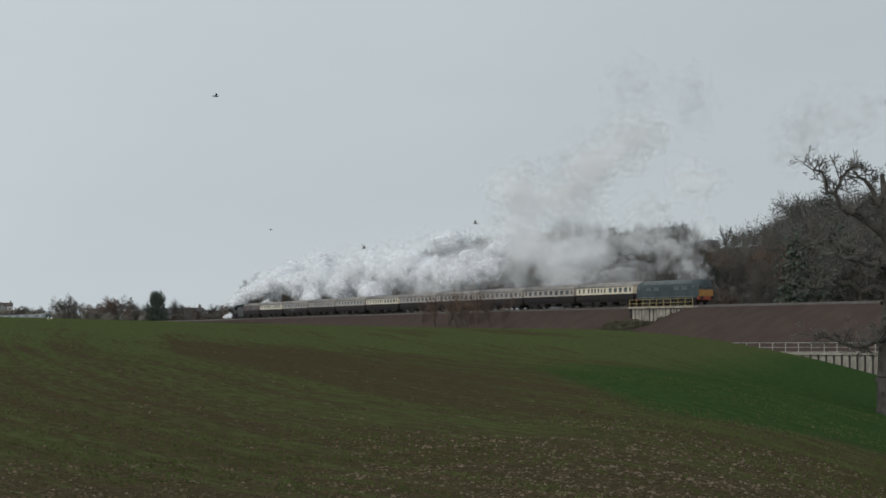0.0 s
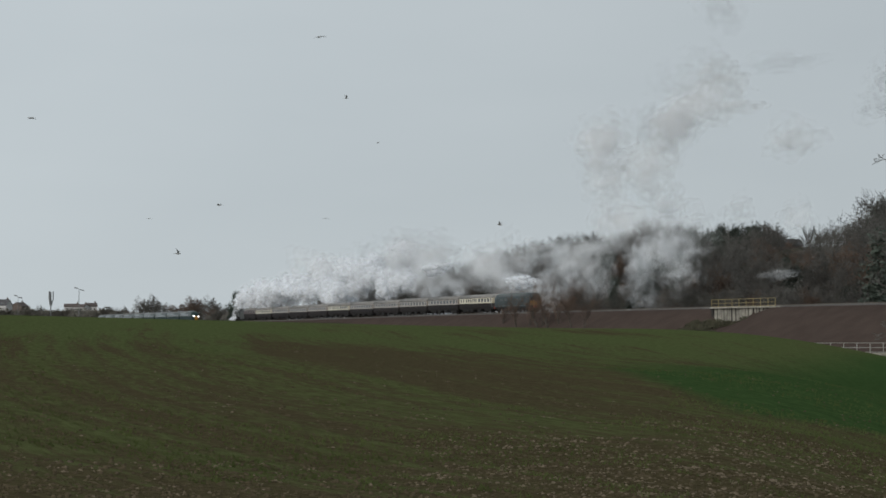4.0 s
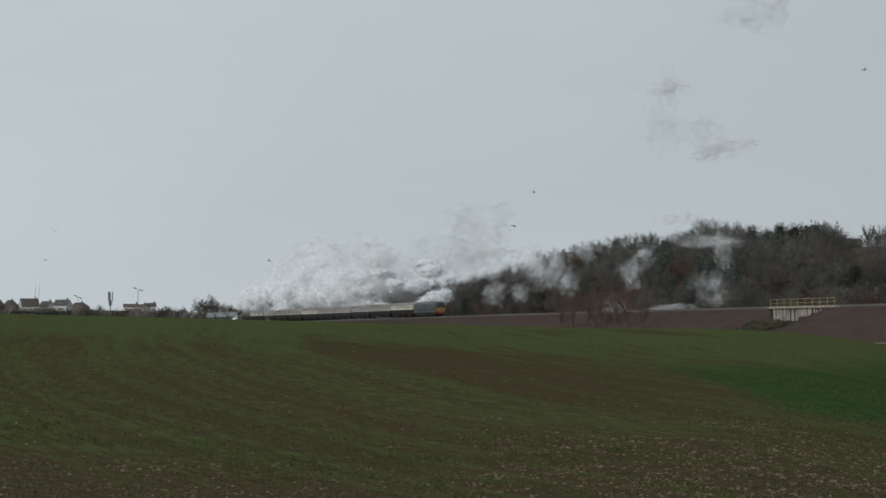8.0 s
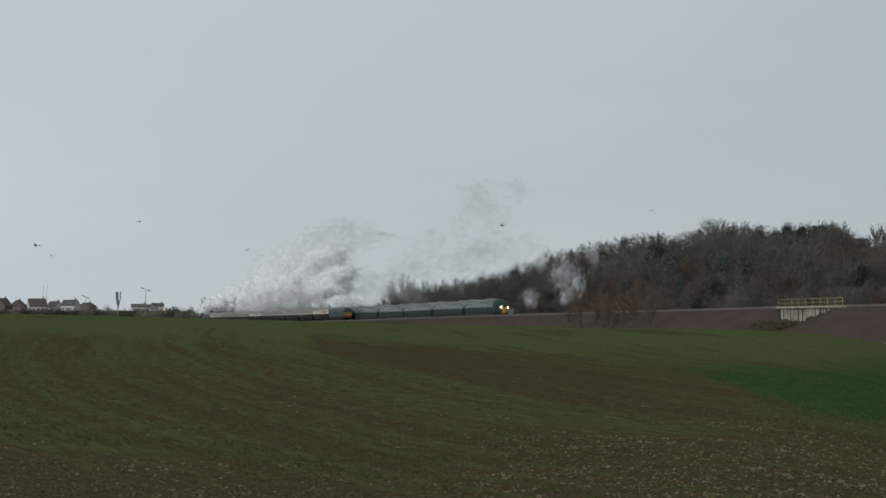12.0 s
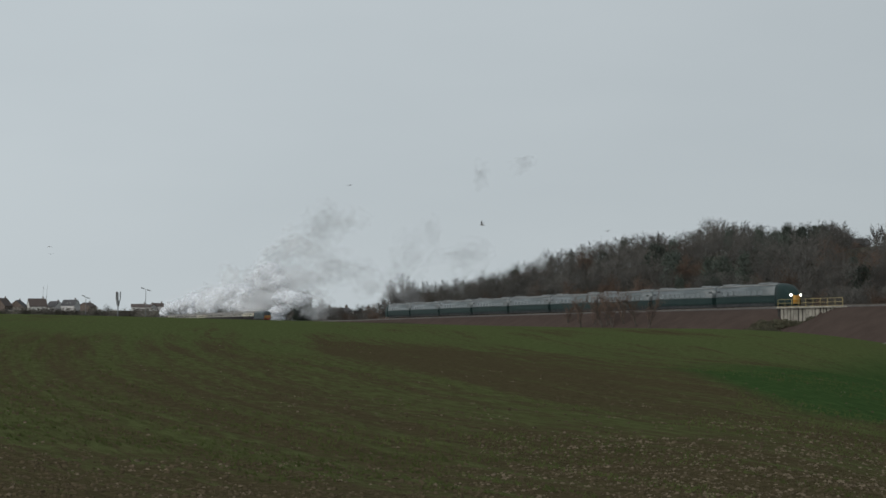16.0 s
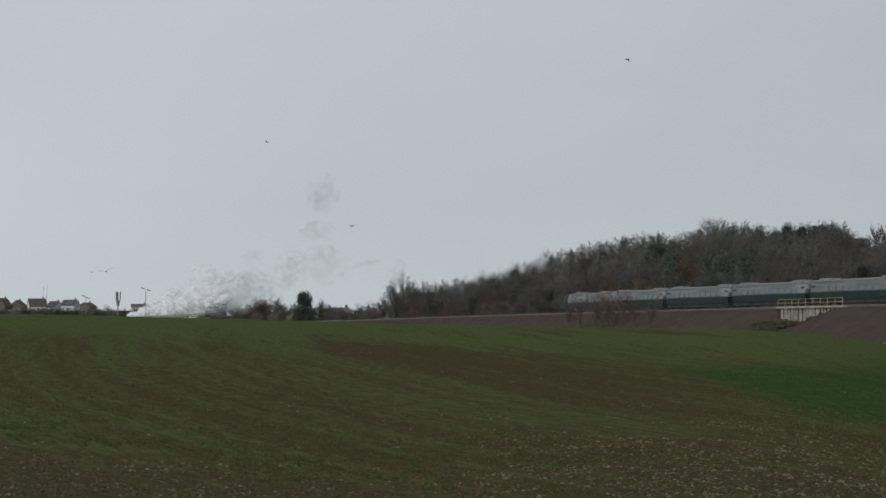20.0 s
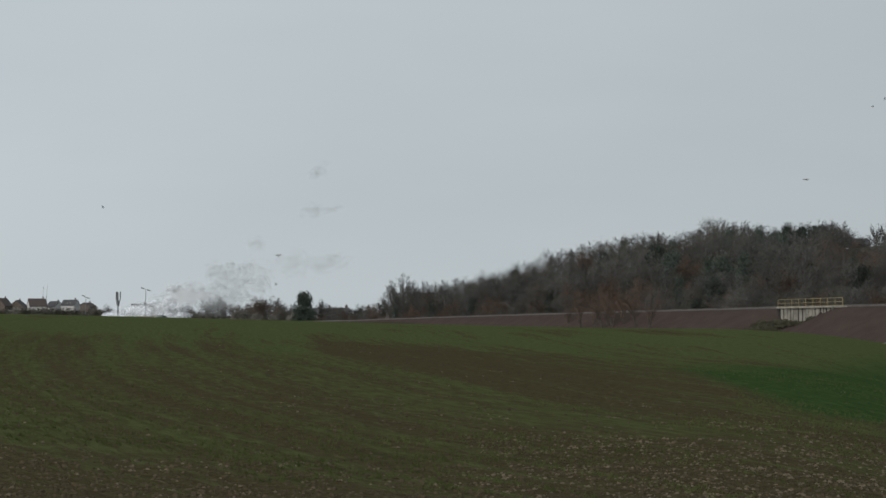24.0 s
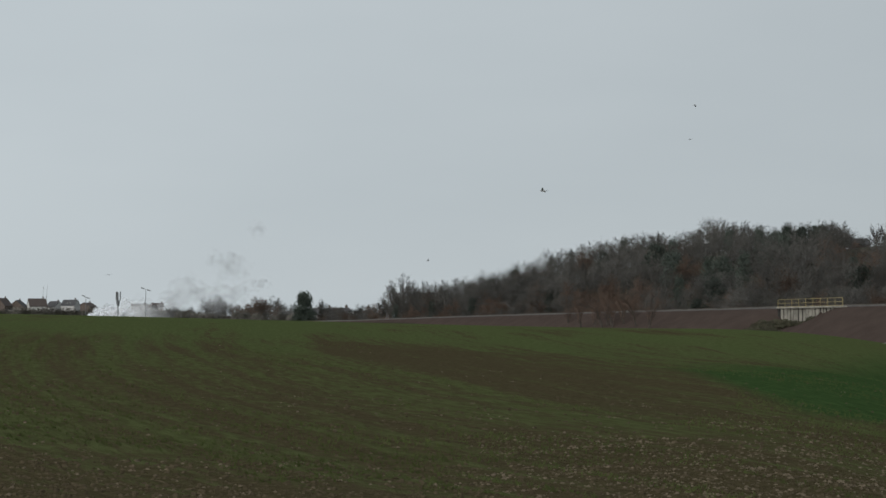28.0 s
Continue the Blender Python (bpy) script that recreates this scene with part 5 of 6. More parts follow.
def build_clods():
    rng = random.Random(12)
    soil, straw = Skin(), Skin()

    def lump(skin, x, y, r, tall=1.0):
        z = soil_z(x, y)
        k = len(skin.v)
        n = 6
        for zz, rr in ((-0.3, 1.0), (0.35, 0.85), (0.75, 0.4)):
            for i in range(n):
                q = 6.283 * i / n + rng.uniform(-0.3, 0.3)
                j = rng.uniform(0.7, 1.25)
                skin.v.append(Vector((x + math.cos(q) * r * rr * j * 1.3, y + math.sin(q) * r * rr * j, z + zz * r * tall * rng.uniform(0.6, 1.2))))
        for h in range(2):
            for i in range(n):
                j = (i + 1) % n
                skin.f.append((k + h * n + i, k + h * n + j, k + (h + 1) * n + j, k + (h + 1) * n + i))
        skin.f.append(tuple(k + 2 * n + i for i in range(n)))

    for i in range(30000):
        y = 11.5 * (58 / 11.5) ** (rng.random() ** 1.5)
        x = rng.uniform(-0.30, 0.37) * y
        u = x / y
        stubble = x + 2.2 * noise.noise((x * 0.5, y * 0.35, 7.0)) > 0.9 and y + 5 * noise.noise((x * 0.4, y * 0.3, 1.0)) < 21.5
        chance = 0.95 if stubble else 0.6 if y < 17 else 0.2
        if y > 30:
            chance *= 0.4
        if rng.random() > chance:
            continue
        if rng.random() < (0.36 if stubble else 0.10):
            # a flat tuft of broken straw and the crumbs about it
            for j in range(rng.randint(0, 3)):
                lump(straw, x + rng.gauss(0, 0.05), y + rng.gauss(0, 0.06), rng.uniform(0.004, 0.009), 1.0)
            lump(straw, x, y, rng.uniform(0.008, 0.018), 1.1)
        else:
            lump(soil, x, y, rng.uniform(0.008, 0.023), 1.0)
    m_straw = mottled("weathered_straw", (0.085, 0.069, 0.049), (0.175, 0.142, 0.102), 6.0, 1.0, spec=0.0)
    m_clod = mottled("soil_clods", (0.044, 0.036, 0.022), (0.092, 0.074, 0.047), 5.0, 1.0, spec=0.0)
    a = part("soil_clods", soil.mesh("soil_clods"), m_clod)
    tagged(a, "scattered red-brown clods of soil", "soil", kind="stuff")
    b = part("straw_stubble", straw.mesh("straw_stubble"), m_straw)
    tagged(b, "pale broken straw stubble lying on the soil", "stubble", kind="stuff")


build_clods()


def build_crop():
    rng = random.Random(15)
    crop = Skin()
    for i in range(26000):
        y = 11.0 * (62 / 11.0) ** (rng.random() ** 1.25)
        x = rng.uniform(-0.29, 0.36) * y
        a = x + 9.2 * math.log(y)
        a = round(a / 0.16) * 0.16 + rng.gauss(0, 0.02)
        x = row_line(a, y)
        strip = noise.noise((a / 2.2, y / 30, 4.0)) + 0.6 * noise.noise((a / 0.5, y / 6, 9.0))
        if 0.9 * x + y < 14.5 + 1.5 * noise.noise((x, y, 2.0)) or strip < -0.05 + (0.35 if y < 17 and x > 0 else 0) + (0.4 if math.hypot((x - 0.2) / 7, (y - 40) / 24) < 0.8 else 0):
            continue
        z = soil_z(x, y)
        c = Vector((x, y, z - 0.01))
        for j in range(3):
            q = rng.uniform(0, 6.28)
            h = rng.uniform(0.025, 0.06)
            crop.blade(c, c + Vector((math.cos(q) * 0.03, math.sin(q) * 0.03, h)), 0.006)
    m_crop = mottled("young_crop_blades", (0.046, 0.058, 0.020), (0.076, 0.094, 0.033), 0.5, 1.0, spec=0.0)
    ob = part("young_crop", crop.mesh("young_crop"), m_crop)
    tagged(ob, "thin rows of young green winter cereal", "crop", kind="stuff")


build_crop()


# ---- steam: rigid billows that the engine leaves along the line, drifting apart as they age ----
def steam_material(name, low, high, scale, colour=(0.965, 0.975, 0.985), through_light=0.3, lo=0.36, hi=0.64):
    """White vapour: the skin of a billow lets part of the light through, more in the hollows of a noise."""
    m = bpy.data.materials.new(name)
    m.use_nodes = True
    n, l = m.node_tree.nodes, m.node_tree.links
    n.clear()
    out, mix, clear = n.new("ShaderNodeOutputMaterial"), n.new("ShaderNodeMixShader"), n.new("ShaderNodeBsdfTransparent")
    dif, tra, both = n.new("ShaderNodeBsdfDiffuse"), n.new("ShaderNodeBsdfTranslucent"), n.new("ShaderNodeMixShader")
    dif.inputs[0].default_value = tra.inputs[0].default_value = (*colour, 1)
    both.inputs[0].default_value = through_light
    l.new(dif.outputs[0], both.inputs[1])
    l.new(tra.outputs[0], both.inputs[2])
    # vapour scatters light all through: its normal is tilted skyward to brighten and soften it
    geo, part_of, up, unit = n.new("ShaderNodeNewGeometry"), n.new("ShaderNodeVectorMath"), n.new("ShaderNodeVectorMath"), n.new("ShaderNodeVectorMath")
    part_of.operation, up.operation, unit.operation = "SCALE", "ADD", "NORMALIZE"
    part_of.inputs["Scale"].default_value = 0.8
    up.inputs[1].default_value = (-0.15, -0.2, 0.55)
    l.new(geo.outputs["Normal"], part_of.inputs[0])
    l.new(part_of.outputs[0], up.inputs[0])
    l.new(up.outputs[0], unit.inputs[0])
    l.new(unit.outputs[0], dif.inputs["Normal"])
    co, info, shift = n.new("ShaderNodeTexCoord"), n.new("ShaderNodeObjectInfo"), n.new("ShaderNodeVectorMath")
    tex, rng = n.new("ShaderNodeTexNoise"), n.new("ShaderNodeMapRange")
    wide = n.new("ShaderNodeMath")
    wide.operation, wide.inputs[1].default_value = "MULTIPLY", 40.0
    l.new(info.outputs["Random"], wide.inputs[0])
    shift.operation = "ADD"
    l.new(co.outputs["Object"], shift.inputs[0])
    l.new(wide.outputs[0], shift.inputs[1])
    tex.inputs["Scale"].default_value, tex.inputs["Detail"].default_value, tex.inputs["Roughness"].default_value = scale, 3, 0.5
    rng.interpolation_type = "SMOOTHSTEP"
    rng.inputs["From Min"].default_value, rng.inputs["From Max"].default_value = lo, hi
    rng.inputs["To Min"].default_value, rng.inputs["To Max"].default_value = low, high
    l.new(shift.outputs[0], tex.inputs["Vector"])
    l.new(tex.outputs["Fac"], rng.inputs["Value"])
    l.new(rng.outputs[0], mix.inputs[0])
    l.new(clear.outputs[0], mix.inputs[1])
    l.new(both.outputs[0], mix.inputs[2])
    l.new(mix.outputs[0], out.inputs[0])
    return m


GREYED = (0.70, 0.71, 0.725)


def skins_of(name, alphas, colour, through_light, grain=1.0, lo=0.36, hi=0.64):
    """One material for each of the nested skins, the innermost first."""
    return [steam_material(name, low, high, grain * (1.0 + 0.2 * i), colour, through_light, lo, hi) for i, (low, high) in enumerate(alphas)]


M_PUFF = skins_of("dense_steam", [(0.42, 0.66), (0.24, 0.42), (0.10, 0.30), (0.02, 0.20), (0.0, 0.11)], (0.945, 0.965, 0.99), 0.42)
M_VEIL = skins_of("half_clear_steam", [(0.0, 0.15), (0.0, 0.12), (0.0, 0.10), (0.0, 0.075), (0.0, 0.05)], (0.92, 0.93, 0.94), 0.4)
M_RAG = skins_of("ragged_steam", [(0.0, 0.15), (0.0, 0.12), (0.0, 0.09), (0.0, 0.065), (0.0, 0.04)], (0.93, 0.95, 0.97), 0.4, 1.2, 0.40, 0.66)
M_HAZE = skins_of("thin_grey_steam", [(0.0, 0.060), (0.0, 0.050), (0.0, 0.040), (0.0, 0.032), (0.0, 0.022)], GREYED, 0.45, 0.9, 0.36, 0.66)


def ball(fineness):
    bm = bmesh.new()
    bmesh.ops.create_icosphere(bm, subdivisions=fineness, radius=1.0)
    bm.verts.index_update()
    got = [v.co.copy() for v in bm.verts], [tuple(v.index for v in f.verts) for f in bm.faces]
    bm.free()
    return got


def billow_mesh(name, seed, shape, materials, skins, lobes, fineness):
    """A head of vapour about two metres across: swelling lobes with creases between them, in nested skins."""
    points, faces = ball(fineness)
    v, f, skin_of = [], [], []
    for j, size in enumerate(skins):
        k = len(v)
        o = Vector((seed * 3.7, seed * 1.3, -seed * 2.1 + 0.22 * j))
        for p in points:
            r = size * (0.66 + sum(a * abs(noise.noise(p * w + o)) for w, a in lobes))
            v.append((p.x * r * shape[0], p.y * r * shape[1], p.z * r * shape[2]))
        f += [(a + k, b + k, c + k) for a, b, c in faces]
        skin_of += [j] * len(faces)
    me = bpy.data.meshes.new(name)
    me.from_pydata(v, [], f)
    for m in materials:
        me.materials.append(m)
    me.polygons.foreach_set("material_index", skin_of)
    me.polygons.foreach_set("use_smooth", [True] * len(f))
    return me


ROUND = ((1.25, 0.72), (2.6, 0.34), (5.2, 0.06))
RAGGED = ((1.1, 1.15), (2.3, 0.7), (4.6, 0.2))
PUFF = [billow_mesh("steam_puff", 1 + i, (1.12, 0.55, 0.95), M_PUFF, (0.66, 0.78, 0.88, 0.97, 1.06), ROUND, 4) for i in range(6)]
VEIL = [billow_mesh("steam_billow", 21 + i, (1.25, 0.26, 0.95), M_VEIL, (0.40, 0.55, 0.70, 0.85, 1.0), RAGGED, 3) for i in range(6)]
WISP = [billow_mesh("steam_wisp", 41 + i, (1.35, 0.14, 0.85), M_HAZE, (0.35, 0.5, 0.66, 0.82, 1.0), RAGGED, 3) for i in range(6)]
RAG = [billow_mesh("steam_billow", 61 + i, (1.2, 0.22, 0.95), M_RAG, (0.40, 0.55, 0.70, 0.85, 1.0), RAGGED, 3) for i in range(5)]
CHIMNEY = STEAM_FRONT + CHIMNEY_AHEAD
# bursts that rise high: from, to, and metres a second
SHREDS = [(-12.0, -10.6, 1.7), (-9.3, -8.1, 2.5), (-7.5, -6.4, 1.7), (-3.4, -1.2, 1.2), (2.2, 6.4, 2.0), (10.0, 13.0, 1.0)]
STEAM = []


def chimney_at(t):
    s = run_at(t) if t >= 0 else STEAM_RUN[0][1] + 23.4 * t
    return s + CHIMNEY


def puff_rows(t0, born, life, high, side, drift, turn, spread_s, gone=1.6):
    """The way of one piece blown out at t0: it comes up behind the train at the age born, rides along high(age), and at last turns its edge, thins away and settles behind the line."""
    start = chimney_at(t0)

    def at(age, z, swing=0.0, tip=0.0):
        p = on_line(start + spread_s * math.sqrt(max(age, 0.0)) + drift * max(age, 0.0), NEAR_TRACK + side * min(1.0, 0.35 + age / 3.0), z)
        return pose(p.x, p.y, p.z, tip, 0, turn + swing)

    rows = [(born - 0.2, at(born, -9)), (born, at(born, high(born)))]
    for a in (0.35, 0.7, 1.2, 2.0, 3.5, 5.5, 8.0, 11.0, 15.0, 20.0):
        if born + 0.12 < a < life - 0.3:
            rows.append((a, at(a, high(a), 2.5 * a)))
    rows.append((life, at(life, high(life), 2.5 * life)))
    end = life + gone
    tip = 82 if gone > 0.9 else 0
    rows.append((end, at(end, high(end), 2.5 * life, tip)))
    rows.append((end + 0.9, at(end + 0.9, -12, 2.5 * life, tip)))
    return rows


def clip_rows(rows, t0):
    """The same way in the clip's own time, from its start to its end."""
    timed = [(t0 + a, m) for a, m in rows]

    def when(t):
        if t <= timed[0][0]:
            return timed[0][1]
        for (ta, ma), (tb, mb) in zip(timed, timed[1:]):
            if t <= tb:
                k = (t - ta) / (tb - ta)
                return Matrix.LocRotScale(ma.translation.lerp(mb.translation, k), ma.to_quaternion().slerp(mb.to_quaternion(), k), None)
        return timed[-1][1]
    return [(0.0, when(0.0))] + [(t, m) for t, m in timed if 0.04 < t < 27.96] + [(28.0, when(28.0))]


def build_steam():
    rng = random.Random(42)
    plume = new("steam_plume")
    tagged(plume, "long trail of white steam drifting from the locomotive", "steam")

    def add(name, me, reach, rows, t0):
        timed = clip_rows(rows, t0)
        if all(m.translation.z < -5 for t, m in timed):
            return
        ob = new(name, me)
        ob.parent = plume
        ob.scale = (reach, reach, reach)
        STEAM.append((ob, timed))

    # white vapour from the cylinder cocks, carried along beside the front wheels
    for k in range(4):
        ob = new("steam_puff", PUFF[k])
        ob.parent = plume
        r = 0.6 + 0.12 * k
        ob.scale = (r, r, r)
        ride = []
        for t, s in STEAM_RUN:
            p = on_line(s + CHIMNEY + 0.6 - 1.7 * k, NEAR_TRACK - 1.9, RAIL_Z + 0.5 + 0.1 * k)
            ride.append((t, pose(p.x, p.y, p.z, 0, 0, 40 * k)))
        STEAM.append((ob, ride))

    TOP = RAIL_Z + 4.2

    def wander(t0, k):
        return noise.noise((t0 * 0.55, k * 7.3, 1.7))

    i, t0 = 0, -17.0
    while t0 < 27.9:
        # the engine works hardest between the bridge and the brow, and eases off in the distance
        hard = step(0.5, 4.0, t0) * (1 - step(6.5, 9.5, t0))
        easy = step(15.0, 19.0, t0)
        R = 3.9 + 1.7 * hard - 0.5 * easy
        lift = 5.2 + 1.2 * hard - 3.4 * easy + 1.4 * wander(t0, 1)
        climb = 0.15 + 1.0 * hard * (0.7 + 1.2 * wander(t0, 2)) - 0.1 * easy

        def rise(up, dz, push=1.0):
            return lambda a: TOP + lift * push * (1 - math.exp(-a / 0.7)) + up * max(0.0, a - 1.5) + dz * min(1.0, 0.25 + a * 0.35)

        def emit(kind, meshes, reach, born, life, up, dz, side, along, push=1.0, gone=1.6):
            add(kind, meshes[(i + int(reach * 10)) % len(meshes)], reach, puff_rows(t0, born, life, rise(up, dz, push), side, rng.gauss(-0.5, 0.25), rng.uniform(-25, 25), along, gone), t0)

        if t0 > -9.5:
            # the burst over the chimney, then the tight white roll
            if t0 > -3:
                emit("steam_puff", PUFF, rng.uniform(1.2, 1.7), 0.02, rng.uniform(0.5, 0.8), 0, rng.gauss(0, 0.3), rng.uniform(0.4, 1.0), rng.gauss(0, 0.4), gone=0.5)
                emit("steam_puff", PUFF, R * rng.uniform(0.5, 0.65), 0.28, rng.uniform(1.4, 2.0), 0, rng.gauss(-0.3, 0.8), rng.uniform(1.0, 2.5), rng.gauss(0, 1.0), gone=0.8)
            old = rng.uniform(4.2, 6.2) + 2.6 * hard + 1.5 * step(9, 12, t0) - 2.6 * easy
            if t0 < -1 and wander(t0 * 1.6, 5) > 0.1:
                old += 2.0
            dz = rng.gauss(0, 0.42 * R)
            emit("steam_puff", PUFF, R * rng.uniform(0.72, 1.05), rng.uniform(0.75, 1.0), old, climb + 0.10 * dz, dz, rng.uniform(4.0, 7.5), rng.gauss(0, 1.3))
        if i % 2 == 0 and -14 < t0 < 24:
            # what has begun to thin
            dz = rng.gauss(0, 0.6 * R)
            clump = wander(t0 * 1.3, 3)
            if clump > -0.12 or t0 > 0:
                emit("steam_billow", VEIL, R * rng.uniform(0.9, 1.35), rng.uniform(2.5, 3.6), rng.uniform(6.5, 9.5) + 6 * max(0.0, clump) - 1.5 * easy, climb * 0.9 + 0.15 * dz, dz, rng.uniform(5, 9), rng.gauss(0, 2.2), gone=1.5)
        if -8.8 < t0 < -3.2 and i % 3 != 1 and wander(t0 * 1.7, 3) > -0.2:
            # white rags that hang on before the wood
            emit("steam_billow", RAG, rng.uniform(2.2, 4.0), 4.0, 8 + 12 * rng.random() ** 1.8, rng.uniform(-0.20, 0.12), rng.gauss(-0.2, 3.0), rng.uniform(6, 11), rng.gauss(0, 1.6), gone=0.8)
        if -11.6 < t0 < -6.8 and wander(t0 * 2.1, 6) > -0.12:
            # the old bank over the wood, torn into clumps
            emit("steam_billow", RAG, rng.uniform(2.6, 4.0), 4.0, rng.uniform(10.0, 14.0), rng.uniform(-0.2, 0.5), rng.gauss(0, 2.5), rng.uniform(5, 9), rng.gauss(0, 1.6), gone=1.5)
        if -9.6 < t0 < -6.9:
            # the tall grey column that stood up out of it
            emit("steam_billow", VEIL, rng.uniform(3.0, 4.6), 4.0, rng.uniform(11, 15), rng.uniform(0.5, 2.4), rng.gauss(0, 1.5), rng.uniform(5, 9), rng.gauss(0, 1.3), gone=1.5)
        for first, last, up in SHREDS:
            # thin grey shreds that go on climbing
            if first < t0 < last and i % 2 == 1:
                dz = rng.gauss(1.0, 2.6)
                emit("steam_wisp", WISP, rng.uniform(3.2, 5.8), 4.5, rng.uniform(10, 18), up * rng.uniform(0.85, 1.15) + 0.08 * dz, dz, rng.uniform(9, 15), rng.gauss(0, 1.6), gone=1.0)
        if i % 3 == 0 and -3 < t0 < 21:
            # the broad haze left along the line
            emit("steam_wisp", WISP, rng.uniform(4.0, 6.5), 4.0, rng.uniform(8, 19), rng.uniform(0.05, 0.8), rng.gauss(0.5, 2.6), rng.uniform(9, 15), rng.gauss(0, 2.5), gone=1.0)
        t0 += 0.14
        i += 1


build_steam()


# ---- gulls ----
def build_gull():
    g = new("gull")
    bm = bmesh.new()
    bmesh.ops.create_uvsphere(bm, u_segments=10, v_segments=7, radius=1.0, matrix=Matrix.Diagonal((0.24, 0.075, 0.07, 1)))
    part("body", bm, M_GULL, g)
    part("head", rod(bmesh.new(), (0.18, 0, 0.02), (0.32, 0, 0.03), 0.06, 0.025, n=8), M_GULL, g)
    part("tail", loft([[(-0.2, -0.03, 0.0), (-0.2, 0.03, 0.0), (-0.2, 0.0, 0.02)], [(-0.40, -0.09, 0.0), (-0.40, 0.09, 0.0), (-0.40, 0, 0.015)]]), M_GULL, g)
    for s, name in ((1, "left_wing"), (-1, "right_wing")):
        bm = loft([[(x0, s * y, z), (x0 - c * 0.5, s * y, z + 0.02), (x0 - c, s * y, z)] for x0, c, y, z in ((0.10, 0.17, 0.03, 0.02), (0.14, 0.17, 0.28, 0.07), (0.06, 0.12, 0.50, 0.08), (-0.10, 0.03, 0.72, 0.05))])
        part(name, bm, M_GULL_DARK, g)
    return tagged(g, "grey gull gliding on spread wings", "gull", "gulls over the field")


GULLS = []
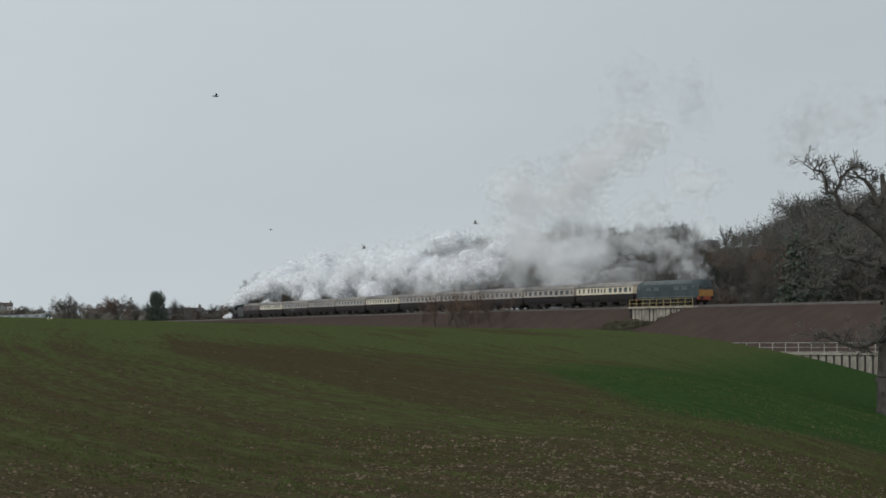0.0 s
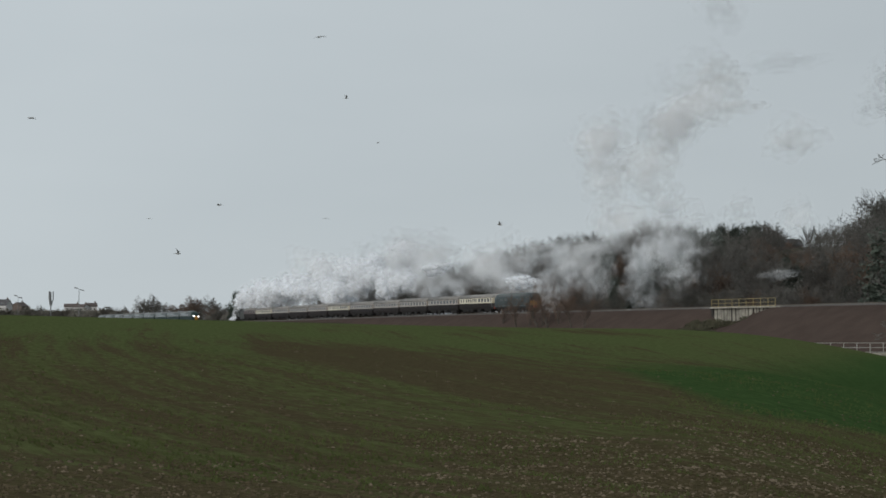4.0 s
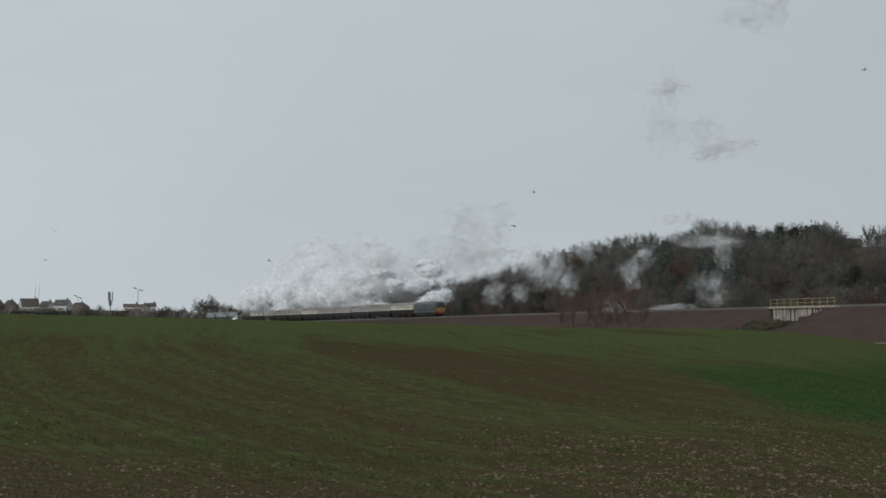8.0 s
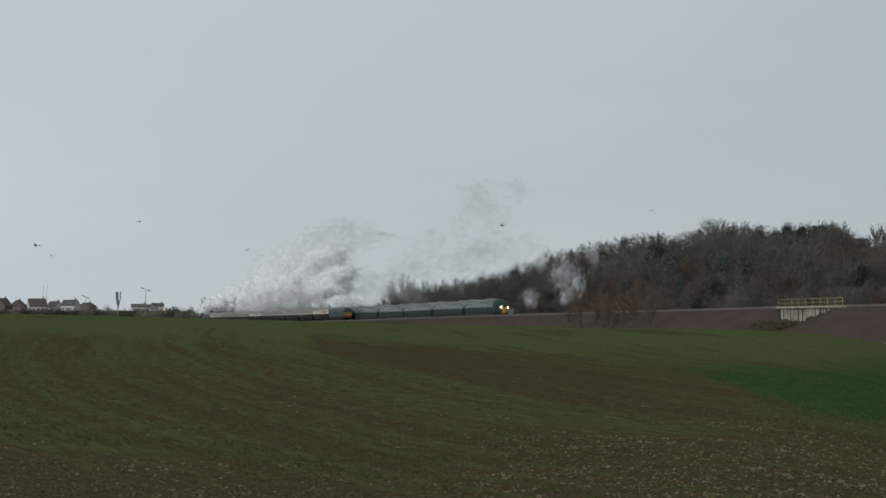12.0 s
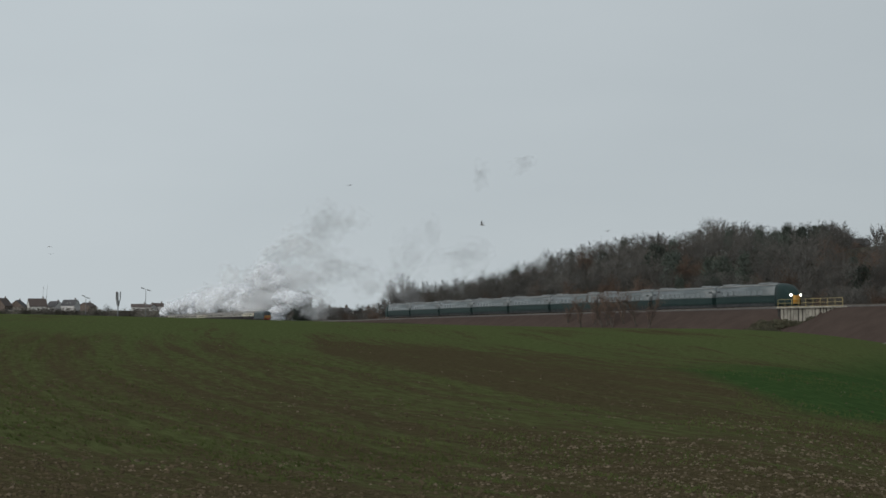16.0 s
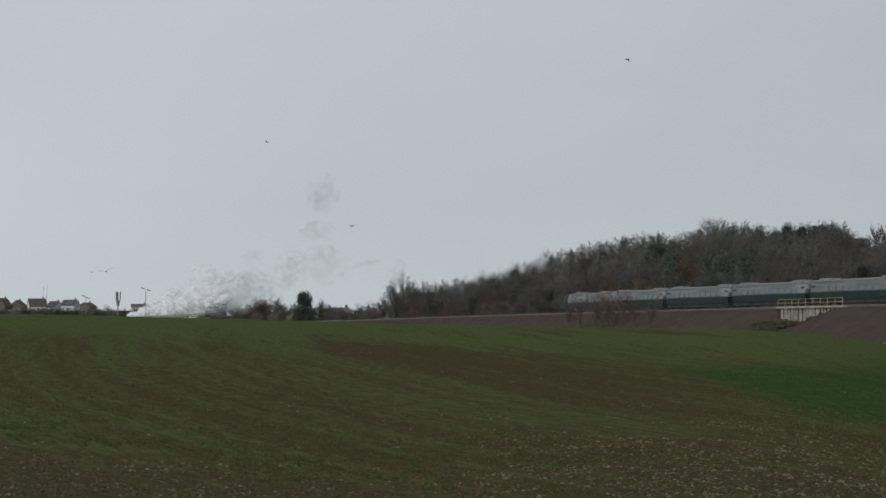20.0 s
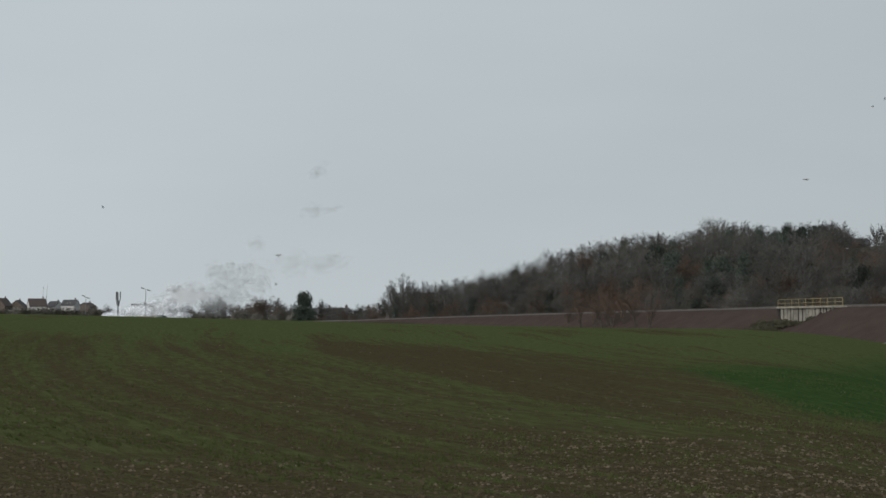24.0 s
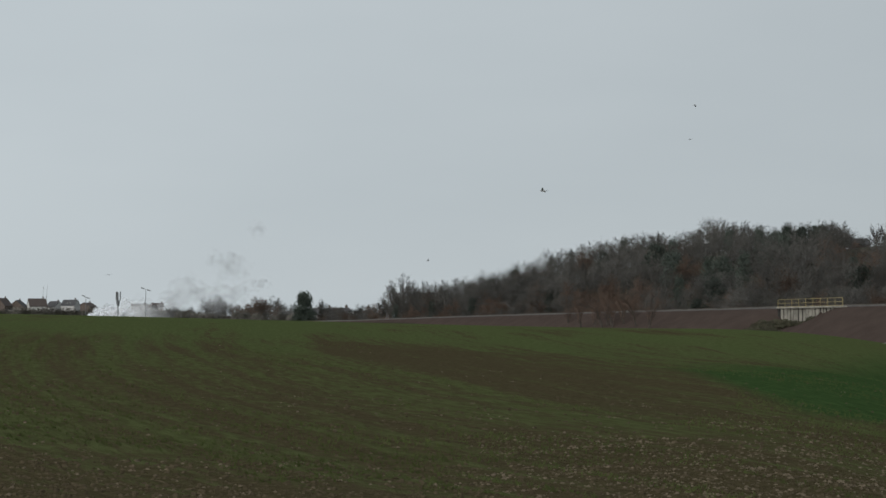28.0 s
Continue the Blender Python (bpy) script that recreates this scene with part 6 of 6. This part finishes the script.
# for each gull: its distance, then seconds and where it shows on the resting picture
FLIGHTS = [
    (150, [(0, 638, 172), (0.5, 698, 90), (1, 671, 26), (1.5, 580, -2), (2, 470, 8), (2.5, 332, 43), (3, 249, 100), (3.5, 205, 160), (6, 60, 330), (10, -150, 380)]),
    (155, [(0, 120, 420), (1.2, 380, 330), (1.7, 485, 276), (2, 571, 256), (2.5, 666, 202), (3, 700, 150), (3.5, 695, 104), (6, 560, -60), (9, 500, -180)]),
    (200, [(0, 900, 440), (1.2, 955, 398), (1.5, 959, 394), (2, 932, 378), (2.5, 862, 375), (3, 769, 361), (3.5, 623, 361), (5, 330, 380), (8, -120, 400)]),
    (170, [(0, 60, 440), (2, 130, 438), (2.5, 232, 436), (3, 292, 439), (4, 430, 450), (6, 640, 470), (8, 586, 472), (9, 540, 470), (9.5, 456, 467), (10, 389, 469), (10.5, 318, 461), (11, 239, 455), (11.5, 153, 444), (12, 64, 435), (13, -90, 425)]),
    (230, [(0, 640, -120), (2, 700, -20), (3, 715, 175), (6, 900, 150), (7, 1300, 130), (7.9, 1540, 123), (8.2, 1562, 119), (9, 1700, 110)]),
    (320, [(0, 737, 407), (3, 760, 244), (6, 850, 300), (8, 958, 341), (11, 1160, 360), (14, 1120, 400), (17, 1067, 412), (20, 1180, 430), (23, 1500, 440)]),
    (330, [(0, 180, 350), (1.5, 230, 380), (3, 417, 385), (6, 200, 400), (8, 110, 410), (11, 278, 382), (14, 120, 430), (17, 80, 438), (18.5, 40, 440), (22, -120, 440)]),
    (300, [(0, 660, -160), (1.5, 700, -30), (3, 705, 316), (8, 490, 462), (11, 420, 470), (14.5, 560, 330), (17, 632, 325), (20, 471, 251), (22, 260, 300), (25, 178, 399), (28, 193, 487)]),
    (180, [(0, 1700, -60), (17, 1650, -60), (19.1, 1455, 5), (19.5, 1302, 47), (20, 1113, 103), (20.5, 900, 145), (21, 698, 147), (21.5, 482, 158), (22.5, 60, 180), (24, -300, 200)]),
    (190, [(0, 1100, 395), (10, 900, 400), (18.5, 780, 396), (19.5, 703, 395), (20, 623, 400), (20.5, 533, 404), (21, 449, 410), (21.5, 358, 417), (23, 90, 430), (25, -200, 440)]),
    (170, [(0, -300, 470), (18, -100, 470), (19, 150, 468), (19.5, 198, 473), (20, 188, 481), (20.5, 142, 485), (21, 113, 505), (22.5, 200, 480), (23.7, 450, 462), (24, 492, 452), (24.5, 583, 436), (25, 672, 439), (25.5, 776, 456), (26, 874, 444), (28, 1250, 430)]),
    (160, [(0, 1700, 300), (22, 1600, 300), (24.8, 1389, 322), (25, 1393, 317), (25.5, 1387, 325), (26, 1343, 335), (26.5, 1268, 332), (27, 1181, 328), (27.5, 1072, 329), (28, 962, 338)]),
    (330, [(0, 1980, 200), (20, 1650, 190), (25, 1492, 187), (28, 1232, 185)]),
    (340, [(0, 1990, 170), (20, 1650, 170), (25, 1512, 179), (28, 1223, 246)]),
    (330, [(0, 100, 480), (17, 90, 450), (20, 162, 482), (25, 571, 505), (28, 757, 462)]),
]


def build_gulls():
    first = build_gull()
    for i, (dist, way) in enumerate(FLIGHTS):
        g = first if i == 0 else copy_thing(first, Matrix.Identity(4))
        pts = []
        for t, px, py in way:
            e = (580 - py) / FOCAL
            pts.append((t, Vector((place(px, dist), dist, 2 + e * dist))))
        rows = []
        for k, (t, p) in enumerate(pts):
            a, b = pts[max(0, k - 1)][1], pts[min(len(pts) - 1, k + 1)][1]
            yaw = math.degrees(math.atan2(b.y - a.y + 0.25 * abs(b.x - a.x), b.x - a.x))
            rows.append((t, p, yaw))
        GULLS.append((g, rows, i))


build_gulls()
# ---- what moves ----
def motions():
    for ob, off in STEAM_TRAIN:
        walk(ob, [(t, Matrix.Translation(on_line(s + off, NEAR_TRACK, RAIL_Z)) @ pose(0, 0, 0, 0, 0, HEADING)) for t, s in STEAM_RUN])
    for ob, off, turn in EXPRESS:
        walk(ob, [(t, Matrix.Translation(on_line(express_at(t) + off, FAR_TRACK, RAIL_Z)) @ pose(0, 0, 0, 0, 0, HEADING + turn)) for t in (0, 10, 20, 28)])
    for ob, rows in STEAM:
        walk(ob, rows)
    for g, rows, i in GULLS:
        poses, last = [], None
        for t, p, yaw in rows:
            if last is not None:
                while yaw - last > 180:
                    yaw -= 360
                while yaw - last < -180:
                    yaw += 360
                yaw = last + max(-80, min(80, yaw - last))
            last = yaw
            poses.append((t, pose(p.x, p.y, p.z, 14 * math.sin(i + t), 0, yaw)))
        if poses[-1][0] < 28:
            poses.append((28.0, poses[-1][1]))
        walk(g, poses)
        # slow wing beats
        for o in g.children:
            if "wing" in o.name:
                s = 1 if o.name.startswith("left") else -1
                walk(o, [(k * 0.2, pose(0, 0, 0, s * (8 + 24 * math.sin(2.1 * k + i)), 0, 0)) for k in range(141)])


motions()
